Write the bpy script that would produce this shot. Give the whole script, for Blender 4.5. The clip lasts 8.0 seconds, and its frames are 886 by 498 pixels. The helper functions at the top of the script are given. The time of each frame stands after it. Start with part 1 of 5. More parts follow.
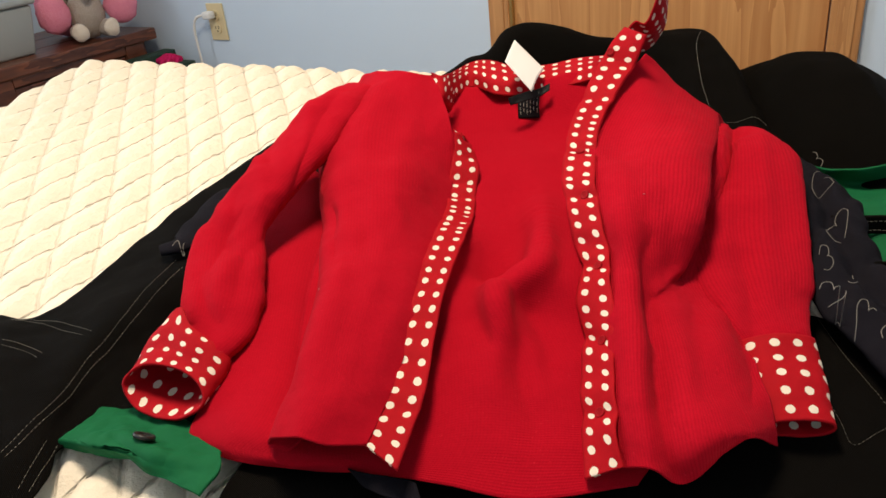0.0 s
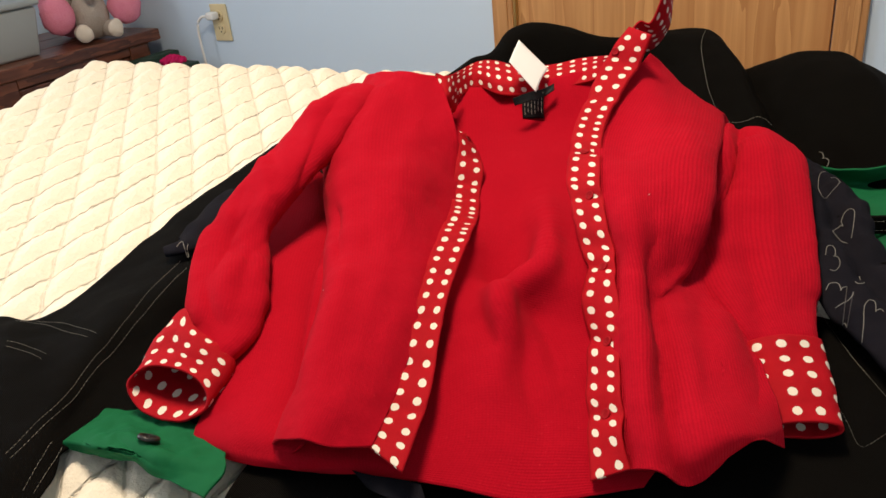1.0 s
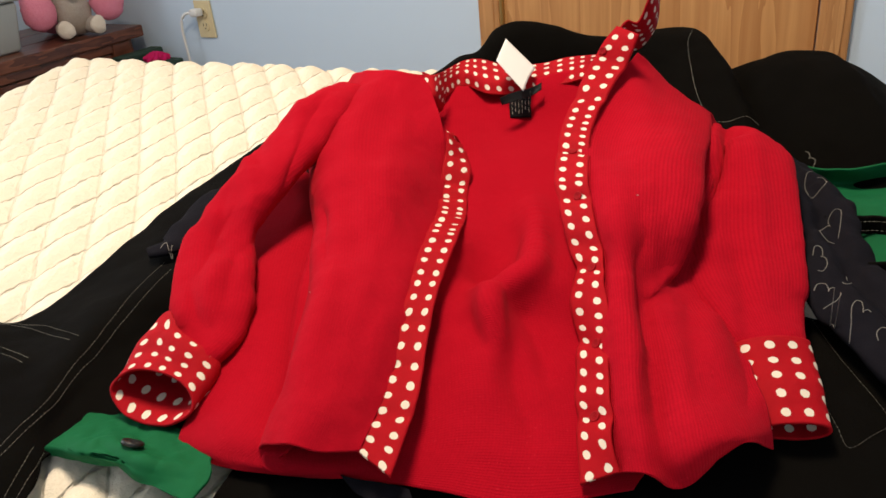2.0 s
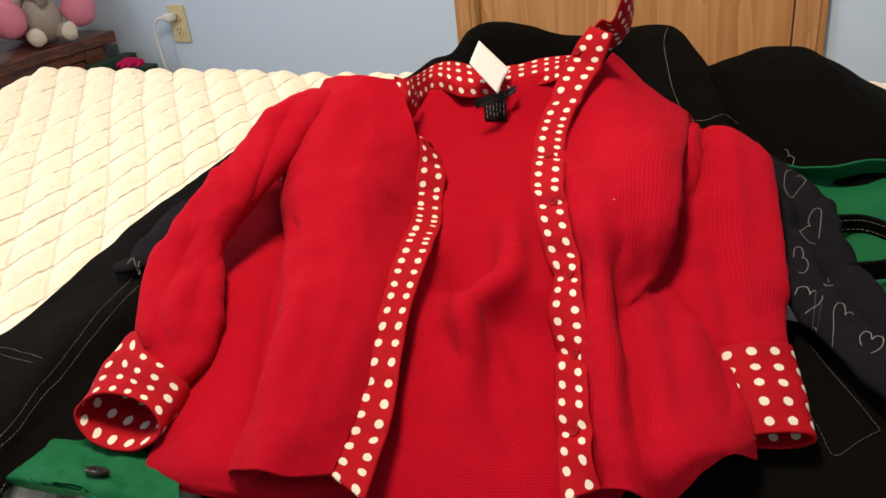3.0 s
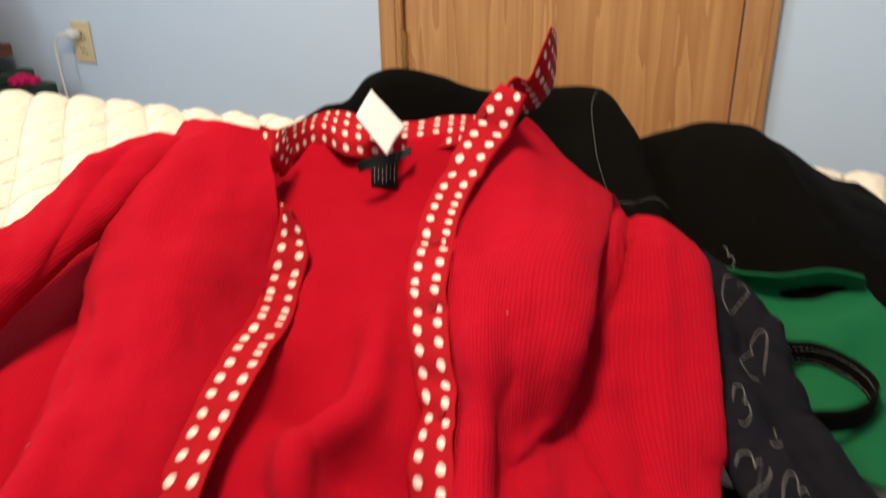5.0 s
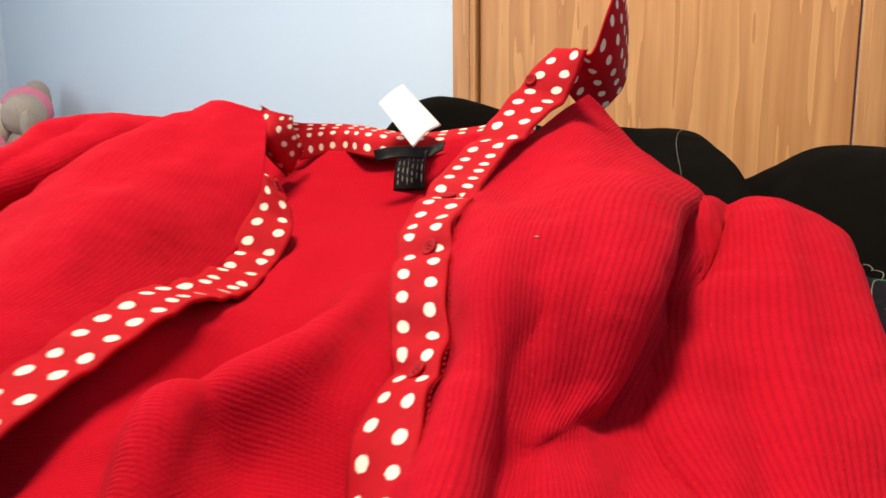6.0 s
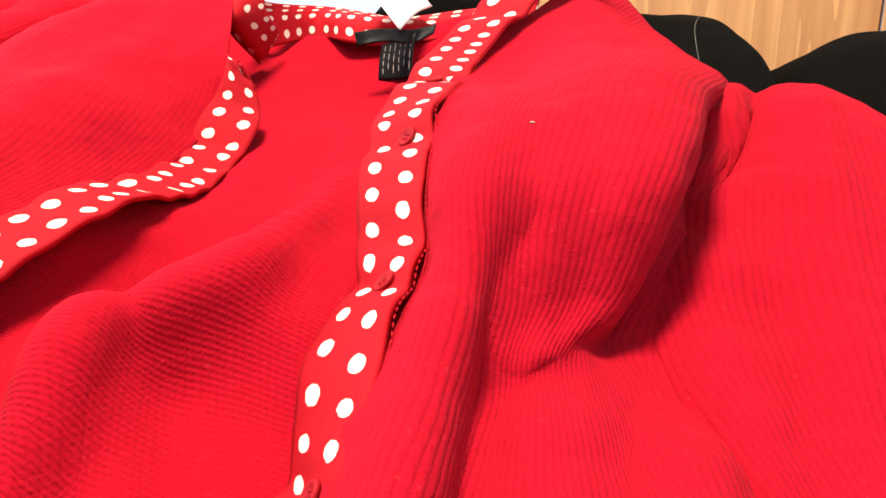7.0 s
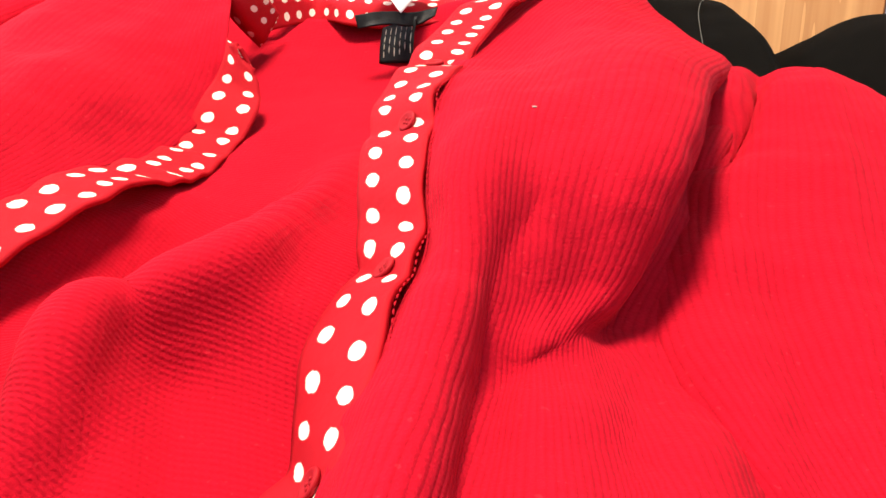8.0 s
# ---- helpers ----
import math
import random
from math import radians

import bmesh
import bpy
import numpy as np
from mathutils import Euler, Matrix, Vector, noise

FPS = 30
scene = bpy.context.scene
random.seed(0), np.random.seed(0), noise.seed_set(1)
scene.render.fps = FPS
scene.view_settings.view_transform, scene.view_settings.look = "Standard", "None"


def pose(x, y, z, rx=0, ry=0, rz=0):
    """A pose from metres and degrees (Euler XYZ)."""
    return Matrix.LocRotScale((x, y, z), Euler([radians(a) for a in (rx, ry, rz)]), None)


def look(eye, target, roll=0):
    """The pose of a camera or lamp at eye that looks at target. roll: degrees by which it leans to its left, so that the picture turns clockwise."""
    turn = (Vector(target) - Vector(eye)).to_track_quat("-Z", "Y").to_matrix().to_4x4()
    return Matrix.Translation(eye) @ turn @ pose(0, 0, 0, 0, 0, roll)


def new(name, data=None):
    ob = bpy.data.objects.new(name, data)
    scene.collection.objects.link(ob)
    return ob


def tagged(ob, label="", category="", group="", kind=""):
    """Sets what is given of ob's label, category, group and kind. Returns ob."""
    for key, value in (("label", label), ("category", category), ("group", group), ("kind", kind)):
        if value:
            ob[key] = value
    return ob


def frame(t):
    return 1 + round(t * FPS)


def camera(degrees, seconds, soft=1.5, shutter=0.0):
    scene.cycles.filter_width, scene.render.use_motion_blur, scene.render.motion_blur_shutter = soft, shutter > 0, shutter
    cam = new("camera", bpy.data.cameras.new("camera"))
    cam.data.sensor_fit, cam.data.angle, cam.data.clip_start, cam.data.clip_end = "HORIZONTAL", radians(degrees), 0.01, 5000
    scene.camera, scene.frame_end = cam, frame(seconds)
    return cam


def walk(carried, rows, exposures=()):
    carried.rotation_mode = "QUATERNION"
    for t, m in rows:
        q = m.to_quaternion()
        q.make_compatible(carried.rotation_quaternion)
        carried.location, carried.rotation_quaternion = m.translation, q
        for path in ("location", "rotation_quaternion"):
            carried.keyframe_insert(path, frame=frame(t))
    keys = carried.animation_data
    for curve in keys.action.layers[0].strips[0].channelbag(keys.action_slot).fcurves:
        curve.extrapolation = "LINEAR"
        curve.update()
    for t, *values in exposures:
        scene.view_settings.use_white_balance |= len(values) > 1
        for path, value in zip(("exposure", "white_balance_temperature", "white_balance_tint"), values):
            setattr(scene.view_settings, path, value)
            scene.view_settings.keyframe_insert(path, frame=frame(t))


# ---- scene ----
from mathutils import bvhtree

cam = camera(59.2, 8.0, shutter=0.6)
PATH = [
    (0, (0.055, 0.041, 1.084), (-0.112, 1.828, 0.2), -5.9),
    (0.5, (0.051, 0.041, 1.082), (-0.118, 1.83, 0.205), -5.5),
    (1, (0.054, 0.043, 1.084), (-0.122, 1.829, 0.201), -6.1),
    (1.5, (0.049, 0.043, 1.085), (-0.113, 1.827, 0.197), -5.7),
    (3, (0.062, 0.069, 1.085), (-0.043, 1.852, 0.185), -6.6),
    (3.5, (0.062, 0.073, 1.078), (-0.037, 1.855, 0.176), -6.5),
    (4, (0.061, 0.087, 1.071), (-0.021, 1.858, 0.145), -5.9),
    (4.5, (0.062, 0.115, 1.071), (0.011, 1.881, 0.134), -5.9),
    (5, (0.118, 0.234, 1.054), (0.18, 2.058, 0.237), -0.9),
    (5.2, (0.123, 0.265, 0.987), (0.097, 2.151, 0.321), -1.2),
    (6.3, (0.167, 0.375, 0.859), (0.0, 2.34, 0.531), -0.4),
    (6.5, (0.164, 0.391, 0.853), (0.0, 2.323, 0.366), -0.3),
    (7, (0.165, 0.396, 0.853), (-0.004, 2.303, 0.276), -0.4),
    (7.5, (0.165, 0.398, 0.853), (-0.006, 2.295, 0.246), -0.4),
    (8, (0.165, 0.398, 0.853), (-0.007, 2.293, 0.237), -0.4),
]
EXPOSURES = [(0.0, -0.2, 6500, 10), (4.5, -0.2, 6500, 10), (5.0, -0.05, 6500, 10), (5.2, 0.1, 6500, 10), (6.3, 0.4, 6400, 10), (6.5, 0.5, 6350, 10), (7.0, 0.9, 6150, 10), (7.5, 0.98, 6100, 10), (8.0, 1.0, 6100, 10)]
LAMP, LAMP_AT, WINDOW = 34.0, (1.4, 1.3), 32.0
walk(cam, [(t, look(eye, target, roll)) for t, eye, target, roll in PATH], exposures=EXPOSURES)

# ---- world and lights ----
world = bpy.data.worlds.new("world")
scene.world = world
world.use_nodes = True
world.node_tree.nodes["Background"].inputs[0].default_value = (0.75, 0.85, 1.0, 1)
world.node_tree.nodes["Background"].inputs[1].default_value = 0.25

ROOM = pose(-0.818, 2.545, 0, 0, 0, -27)      # x along the back wall, -y into the room


def room(s, d, z):
    return ROOM @ Vector((s, -d, z))


lamp_data = bpy.data.lights.new("ceiling_lamp_light", "AREA")
lamp_data.shape, lamp_data.size = "DISK", 0.42
lamp_data.energy, lamp_data.color = LAMP, (1.0, 0.84, 0.65)
lamp_light = new("ceiling_lamp_light", lamp_data)
lamp_light.matrix_basis = Matrix.Translation(room(*LAMP_AT, 2.27))

window_data = bpy.data.lights.new("window_light", "AREA")
window_data.shape, window_data.size, window_data.size_y = "RECTANGLE", 1.1, 1.1
window_data.energy, window_data.color = WINDOW, (0.92, 0.96, 1.0)
window_light = new("window_light", window_data)
window_light.matrix_basis = ROOM @ Matrix.Translation((-0.74, -2.0, 1.5)) @ pose(0, 0, 0, 0, -90, 0)


# ---- materials ----
class Nodes:
    """Short hand for building a node material."""

    def __init__(self, name, rough=0.8, metal=0.0, color=(0.5, 0.5, 0.5), specular=0.5, sheen=0.0, sheen_color=(1, 1, 1)):
        self.mat = bpy.data.materials.new(name)
        self.mat.use_nodes = True
        self.tree = self.mat.node_tree
        self.shader = self.tree.nodes["Principled BSDF"]
        self.put("Roughness", rough)
        self.put("Metallic", metal)
        self.put("Base Color", (*color, 1))
        self.put("Specular IOR Level", specular)
        self.put("Sheen Weight", sheen)
        self.put("Sheen Tint", (*sheen_color, 1))
        self.heights = []

    def put(self, key, value):
        if hasattr(value, "is_linked"):
            self.tree.links.new(value, self.shader.inputs[key])
        else:
            self.shader.inputs[key].default_value = value

    def node(self, kind, **values):
        n = self.tree.nodes.new(kind)
        for k, v in values.items():
            sock = n.inputs[int(k[1:])] if k[0] == "i" and k[1:].isdigit() else n.inputs[k]
            if hasattr(v, "is_linked"):
                self.tree.links.new(v, sock)
            else:
                sock.default_value = v
        return n

    def math(self, op, a, b=0.0):
        n = self.node("ShaderNodeMath", i0=a, i1=b)
        n.operation = op
        return n.outputs[0]

    def coords(self, kind="Object"):
        return self.node("ShaderNodeTexCoord").outputs[kind]

    def scaled(self, vec, sx, sy, sz):
        n = self.node("ShaderNodeVectorMath", i0=vec, i1=(sx, sy, sz))
        n.operation = "MULTIPLY"
        return n.outputs[0]

    def split(self, vec):
        return self.node("ShaderNodeSeparateXYZ", i0=vec).outputs

    def noise(self, vec, scale, detail=3.0, rough=0.55):
        return self.node("ShaderNodeTexNoise", Vector=vec, Scale=scale, Detail=detail, Roughness=rough).outputs["Fac"]

    def ramp(self, fac, *stops):
        n = self.node("ShaderNodeValToRGB", Fac=fac)
        els = n.color_ramp.elements
        while len(els) < len(stops):
            els.new(0.5)
        for e, (p, c) in zip(els, stops):
            e.position, e.color = p, (*c, 1) if len(c) == 3 else c
        return n.outputs[0]

    def mix(self, fac, a, b):
        n = self.tree.nodes.new("ShaderNodeMix")
        n.data_type = "RGBA"
        for k, v in ((0, fac), (6, a), (7, b)):
            if hasattr(v, "is_linked"):
                self.tree.links.new(v, n.inputs[k])
            else:
                n.inputs[k].default_value = (*v, 1) if k > 0 and len(v) == 3 else v
        return n.outputs[2]

    def bump(self, height, distance, strength=1.0):
        args = dict(Height=height, Distance=distance, Strength=strength)
        if self.heights:
            args["Normal"] = self.heights[-1]
        n = self.node("ShaderNodeBump", **args)
        self.heights.append(n.outputs[0])
        return self

    def done(self):
        if self.heights:
            self.put("Normal", self.heights[-1])
        return self.mat


def knit(name, dark, light, rib=0.0027, depth=0.0004, purl=0.0, groove_shade=0.15, rough=0.95, sheen=0.015):
    """Rib knit: wales along the second UV axis with stitches along them, or purl rows across, and fuzz. The colour
    darkens in the grooves, standing in for their shade.
    """
    m = Nodes(name, rough=rough, specular=0.06, sheen=sheen, sheen_color=(1.0, 0.45, 0.5))
    uv, ob = m.coords("UV"), m.coords("Object")
    u, v, _ = m.split(uv)
    wobble = m.math("MULTIPLY", m.noise(ob, 60, 2), 0.0007)
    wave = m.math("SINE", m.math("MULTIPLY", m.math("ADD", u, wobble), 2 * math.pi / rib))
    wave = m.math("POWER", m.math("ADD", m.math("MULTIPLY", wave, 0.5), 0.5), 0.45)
    course = m.math("ADD", v, m.math("MULTIPLY", m.noise(ob, 90, 2), 0.0009))
    loops = m.math("SINE", m.math("MULTIPLY", course, 2 * math.pi / (rib * 0.6)))
    cross = m.math("SINE", m.math("MULTIPLY", m.math("ADD", u, wobble), 2 * math.pi / (rib * 0.75)))
    purls = m.math("MULTIPLY", m.math("ADD", m.math("SINE", m.math("MULTIPLY", course, 2 * math.pi / 0.0019)), 0.3), m.math("ADD", m.math("MULTIPLY", cross, 0.4), 0.8))
    fuzz = m.noise(ob, 1100, 3)
    pile = m.noise(ob, 330, 3, 0.7)
    patches = m.noise(ob, 18, 4)
    # shade of the rib grooves mixed into the base colour, besides random yarn tone
    mid = m.mix(m.math("ADD", m.math("MULTIPLY", wave, groove_shade), m.math("ADD", m.math("MULTIPLY", fuzz, 0.55), m.math("MULTIPLY", pile, 0.4))), dark, light)
    mid = m.mix(m.math("MULTIPLY", patches, 0.35), mid, dark)
    mid = m.mix(m.math("MULTIPLY", m.math("GREATER_THAN", m.noise(ob, 420, 1), 0.74), 0.12), mid, tuple(min(1, c * 1.5 + 0.05) for c in light))
    m.put("Base Color", mid)
    m.bump(wave, depth, 1.0).bump(loops, depth * 0.10, 0.5)
    if purl:
        m.bump(purls, purl, 1.0)
    m.bump(fuzz, 0.0005, 0.5).bump(pile, 0.0006, 0.4).bump(m.noise(ob, 45, 4), 0.0022, 0.35)
    return m.done()


def dotted(name, ground, dark, dot, pitch_u, pitch_v, radius):
    """Woven cotton printed with round dots, laid out along the UVs in metres."""
    m = Nodes(name, rough=0.75, specular=0.12)
    u, v, _ = m.split(m.coords("UV"))
    ob = m.coords("Object")
    du = m.math("SUBTRACT", m.math("FRACT", m.math("DIVIDE", u, pitch_u)), 0.5)
    dv = m.math("SUBTRACT", m.math("FRACT", m.math("DIVIDE", v, pitch_v)), 0.5)
    du, dv = m.math("MULTIPLY", du, pitch_u), m.math("MULTIPLY", dv, pitch_v)
    far = m.math("SQRT", m.math("ADD", m.math("MULTIPLY", du, du), m.math("MULTIPLY", dv, dv)))
    far = m.math("ADD", far, m.math("MULTIPLY", m.math("SUBTRACT", m.noise(ob, 500, 2), 0.5), 0.0012))
    on = m.node("ShaderNodeMapRange", Value=far, **{"From Min": radius * 1.04, "From Max": radius * 0.94}).outputs[0]
    base = m.mix(m.noise(ob, 70, 4), dark, ground)
    m.put("Base Color", m.mix(on, base, dot))
    weave = m.math("MULTIPLY", m.math("SINE", m.math("MULTIPLY", u, 9000)), m.math("SINE", m.math("MULTIPLY", v, 9000)))
    m.bump(weave, 0.0001, 0.4).bump(m.noise(ob, 90, 3), 0.0016, 0.45)
    return m.done()


def cloth(name, dark, light, scale=900, depth=0.0005, rough=0.9, twill=0.0, patch=25, sheen=0.1, gloss=0.1):
    m = Nodes(name, rough=rough, specular=gloss, sheen=sheen, sheen_color=light)
    ob = m.coords("Object")
    fuzz, patches = m.noise(ob, scale, 2), m.noise(ob, patch, 5)
    m.put("Base Color", m.mix(m.math("ADD", m.math("MULTIPLY", fuzz, 0.5), m.math("MULTIPLY", patches, 0.5)), dark, light))
    if twill:
        x, y, z = m.split(ob)
        m.bump(m.math("SINE", m.math("MULTIPLY", m.math("ADD", x, y), 2 * math.pi / twill)), depth * 0.6, 0.5)
    m.bump(fuzz, depth, 0.5).bump(m.noise(ob, 40, 4), 0.003, 0.3)
    return m.done()


def painted(name, a, b, rough=0.6, grain=180, depth=0.0004, spec=0.4):
    m = Nodes(name, rough=rough, specular=spec)
    ob = m.coords("Object")
    m.put("Base Color", m.mix(m.noise(ob, 2.5, 4), a, b))
    m.put("Roughness", m.math("ADD", m.math("MULTIPLY", m.noise(ob, 30, 3), 0.15), rough - 0.07))
    m.bump(m.noise(ob, grain, 3), depth, 0.6)
    return m.done()


def wood(name, dark, light, sx, sy, sz, rough=0.45, lines=1.0, coat=0.0):
    """Grain drawn out along one axis; sx, sy, sz scale the object's coordinates."""
    m = Nodes(name, rough=rough, specular=0.4)
    ob = m.scaled(m.coords("Object"), sx, sy, sz)
    broad = m.noise(ob, 1.0, 4, 0.6)
    rings = m.math("FRACT", m.math("MULTIPLY", broad, 9 * lines))
    fine = m.noise(m.scaled(ob, 14, 14, 3), 1.0, 3)
    fac = m.math("ADD", m.math("MULTIPLY", rings, 0.45), m.math("MULTIPLY", fine, 0.6))
    m.put("Base Color", m.ramp(fac, (0.15, dark), (0.55, tuple((p + q) / 2 for p, q in zip(dark, light))), (0.85, light)))
    m.put("Coat Weight", coat)
    m.bump(fine, 0.0006, 0.5)
    return m.done()


RED = knit("red_rib_knit", (0.23, 0.0014, 0.007), (0.52, 0.005, 0.020), depth=0.00011, groove_shade=0.16)
# same knit, deeper ribs and stronger groove shade painted into the colour
RED_RIB = knit("red_rib_knit_shaded_grooves", (0.19, 0.0012, 0.006), (0.53, 0.0055, 0.021), depth=0.00022, groove_shade=0.27)
RED_BACK = knit("red_knit_inside", (0.24, 0.0014, 0.007), (0.51, 0.0045, 0.019), depth=0.00003, purl=0.0001)
DOTS = dotted("red_dotted_cotton", (0.42, 0.003, 0.010), (0.30, 0.002, 0.007), (0.74, 0.66, 0.55), 0.0155, 0.0146, 0.0033)
RED_THREAD = cloth("red_thread", (0.28, 0.002, 0.008), (0.45, 0.006, 0.015))
RED_BUTTON = Nodes("red_button_plastic", rough=0.65, specular=0.15, color=(0.30, 0.003, 0.008)).done()
BLACK = cloth("black_twill", (0.0014, 0.0012, 0.001), (0.0048, 0.004, 0.0032), twill=0.0016, sheen=0.0, gloss=0.05)
BLACK_SOFT = cloth("black_jersey", (0.0010, 0.0009, 0.0007), (0.0042, 0.0034, 0.0026), scale=1400, sheen=0.0, gloss=0.04)
STITCH = Nodes("grey_topstitch_thread", rough=0.8, color=(0.26, 0.24, 0.20)).done()
NAVY = cloth("navy_heather_knit", (0.0045, 0.0042, 0.006), (0.013, 0.012, 0.017), scale=1100, depth=0.0008, sheen=0.02, gloss=0.05)
SILVER = cloth("silver_embroidery_thread", (0.10, 0.095, 0.085), (0.30, 0.28, 0.25), patch=120)
GREEN = cloth("green_cotton", (0.0042, 0.070, 0.025), (0.0085, 0.13, 0.047), scale=1600, depth=0.0002, rough=0.75)
BLACK_GLOSS = Nodes("black_button_plastic", rough=0.42, color=(0.008, 0.008, 0.007)).done()
PAPER = painted("white_card", (0.80, 0.77, 0.74), (0.86, 0.83, 0.80), grain=900, depth=0.0001)
BLACK_SATIN = cloth("black_satin_label", (0.004, 0.004, 0.005), (0.010, 0.010, 0.011), rough=0.5)
PRINT = Nodes("pale_label_print", rough=0.7, color=(0.36, 0.33, 0.27)).done()


def quilted(name, dark, light):
    """Cream cotton with stitched grooves along the two seam directions of the quilt."""
    m = Nodes(name, rough=0.9, specular=0.12)
    ob = m.coords("Object")
    x, y, z = m.split(ob)
    wob = m.math("MULTIPLY", m.math("MULTIPLY", m.math("SINE", m.math("ADD", m.math("MULTIPLY", x, 13), 1)), m.math("SINE", m.math("MULTIPLY", y, 11))), 0.003)
    grooves = []
    for turn, off, pitch in ((18, -0.012, 0.0495), (-30, 0.006, 0.0475)):
        a = m.math("ADD", m.math("MULTIPLY", x, math.cos(radians(turn))), m.math("MULTIPLY", y, math.sin(radians(turn))))
        a = m.math("DIVIDE", m.math("ADD", m.math("ADD", a, wob), off), pitch)
        a = m.math("ABSOLUTE", m.math("SUBTRACT", m.math("FRACT", m.math("ADD", a, 0.5)), 0.5))
        grooves.append(m.node("ShaderNodeMapRange", Value=m.math("MULTIPLY", a, pitch), **{"From Min": 0.0003, "From Max": 0.0022}).outputs[0])
    both = m.math("POWER", m.math("MULTIPLY", m.math("ADD", m.math("MULTIPLY", grooves[0], 0.5), 0.5), grooves[1]), 0.7)
    creases = m.noise(ob, 95, 4, 0.6)
    m.put("Base Color", m.mix(m.math("ADD", m.math("MULTIPLY", m.noise(ob, 700, 2), 0.4), m.math("MULTIPLY", m.noise(ob, 9, 4), 0.6)), dark, light))
    m.bump(both, 0.004, 0.9).bump(creases, 0.006, 0.6).bump(m.noise(ob, 900, 2), 0.0004, 0.4)
    return m.done()


QUILT = quilted("cream_quilted_cotton", (0.76, 0.68, 0.54), (0.85, 0.78, 0.66))
WALL = painted("light_blue_wall_paint", (0.57, 0.69, 0.83), (0.61, 0.73, 0.86), rough=0.7, grain=240)
CEILING = painted("white_ceiling_paint", (0.74, 0.73, 0.70), (0.80, 0.79, 0.76), rough=0.9)
OAK = wood("oak_veneer", (0.40, 0.17, 0.055), (0.62, 0.32, 0.12), 7, 7, 0.55, coat=0.1)
OAK_TRIM = wood("oak_trim", (0.38, 0.17, 0.06), (0.60, 0.31, 0.12), 12, 12, 0.8)
BRASS = Nodes("worn_brass", rough=0.35, metal=1.0, color=(0.62, 0.42, 0.16)).done()
ALMOND = painted("almond_plastic", (0.66, 0.55, 0.33), (0.70, 0.59, 0.36), rough=0.35, depth=0.00005)
SLOT = Nodes("dark_slot", rough=0.8, color=(0.03, 0.025, 0.02)).done()
WHITE_PLASTIC = painted("white_plastic", (0.72, 0.72, 0.70), (0.78, 0.78, 0.76), rough=0.4, depth=0.00005)
DARK_WOOD = wood("rustic_red_brown_wood", (0.045, 0.012, 0.006), (0.20, 0.065, 0.03), 9, 1.2, 9, rough=0.4, coat=0.2)
WOVEN = painted("woven_cane", (0.30, 0.14, 0.06), (0.50, 0.26, 0.12), rough=0.7, grain=300, depth=0.002)
CARPET = cloth("beige_carpet", (0.22, 0.17, 0.12), (0.34, 0.27, 0.20), scale=500, depth=0.004)
PLUSH_GREY = cloth("grey_plush", (0.28, 0.235, 0.20), (0.54, 0.47, 0.41), scale=220, depth=0.006, sheen=0.4)
PLUSH_PINK = cloth("pink_plush", (0.68, 0.16, 0.26), (0.85, 0.34, 0.44), scale=220, depth=0.005, sheen=0.4)
PLUSH_CREAM = cloth("cream_plush", (0.62, 0.52, 0.42), (0.80, 0.72, 0.62), scale=220, depth=0.006, sheen=0.4)
MAGENTA = cloth("magenta_tulle", (0.42, 0.008, 0.07), (0.62, 0.02, 0.14), scale=300, depth=0.006)
DARK_GREEN = painted("dark_green_board", (0.014, 0.035, 0.022), (0.022, 0.05, 0.032), rough=0.6)
FROST = Nodes("grey_translucent_plastic", rough=0.35, color=(0.34, 0.36, 0.35)).done()
LAMP_GLASS = Nodes("lit_lamp_glass", rough=0.5, color=(0.9, 0.85, 0.75))
LAMP_GLASS.put("Emission Color", (1.0, 0.82, 0.6, 1))
LAMP_GLASS.put("Emission Strength", 4.0)
LAMP_GLASS = LAMP_GLASS.done()


# ---- mesh helpers ----
def link(name, bm, material, parent=None, label="", smooth=True, shift=None):
    mesh = bpy.data.meshes.new(name)
    bm.to_mesh(mesh)
    bm.free()
    for mat in material if isinstance(material, (list, tuple)) else [material]:
        mesh.materials.append(mat)
    if smooth:
        mesh.polygons.foreach_set("use_smooth", [True] * len(mesh.polygons))
    ob = new(name, mesh)
    if shift is not None:
        ob.matrix_basis = shift
    if parent is not None:
        ob.parent = parent
    if label:
        ob["label"] = label
    return ob


def part(name, bm, material, parent, label="", smooth=True):
    """One mesh object under a thing or under a part."""
    return link(name, bm, material, parent, label, smooth)


def thing(name, label, category, at=None, group="", kind=""):
    ob = new(name)
    ob.empty_display_size = 0.05
    if at is not None:
        ob.matrix_basis = at
    return tagged(ob, label, category, group, kind)


def box(bm, lo, hi, bevel=0.0, segments=2):
    r = bmesh.ops.create_cube(bm, size=1.0)
    verts = r["verts"]
    lo, hi = Vector(lo), Vector(hi)
    for v in verts:
        v.co = Vector(((v.co[i] + 0.5) * (hi[i] - lo[i]) + lo[i] for i in range(3)))
    if bevel:
        edges = list({e for v in verts for e in v.link_edges})
        bmesh.ops.bevel(bm, geom=edges, offset=bevel, segments=segments, affect="EDGES", profile=0.5)
    return bm


def boxed(lo, hi, bevel=0.0, segments=2):
    return box(bmesh.new(), lo, hi, bevel, segments)


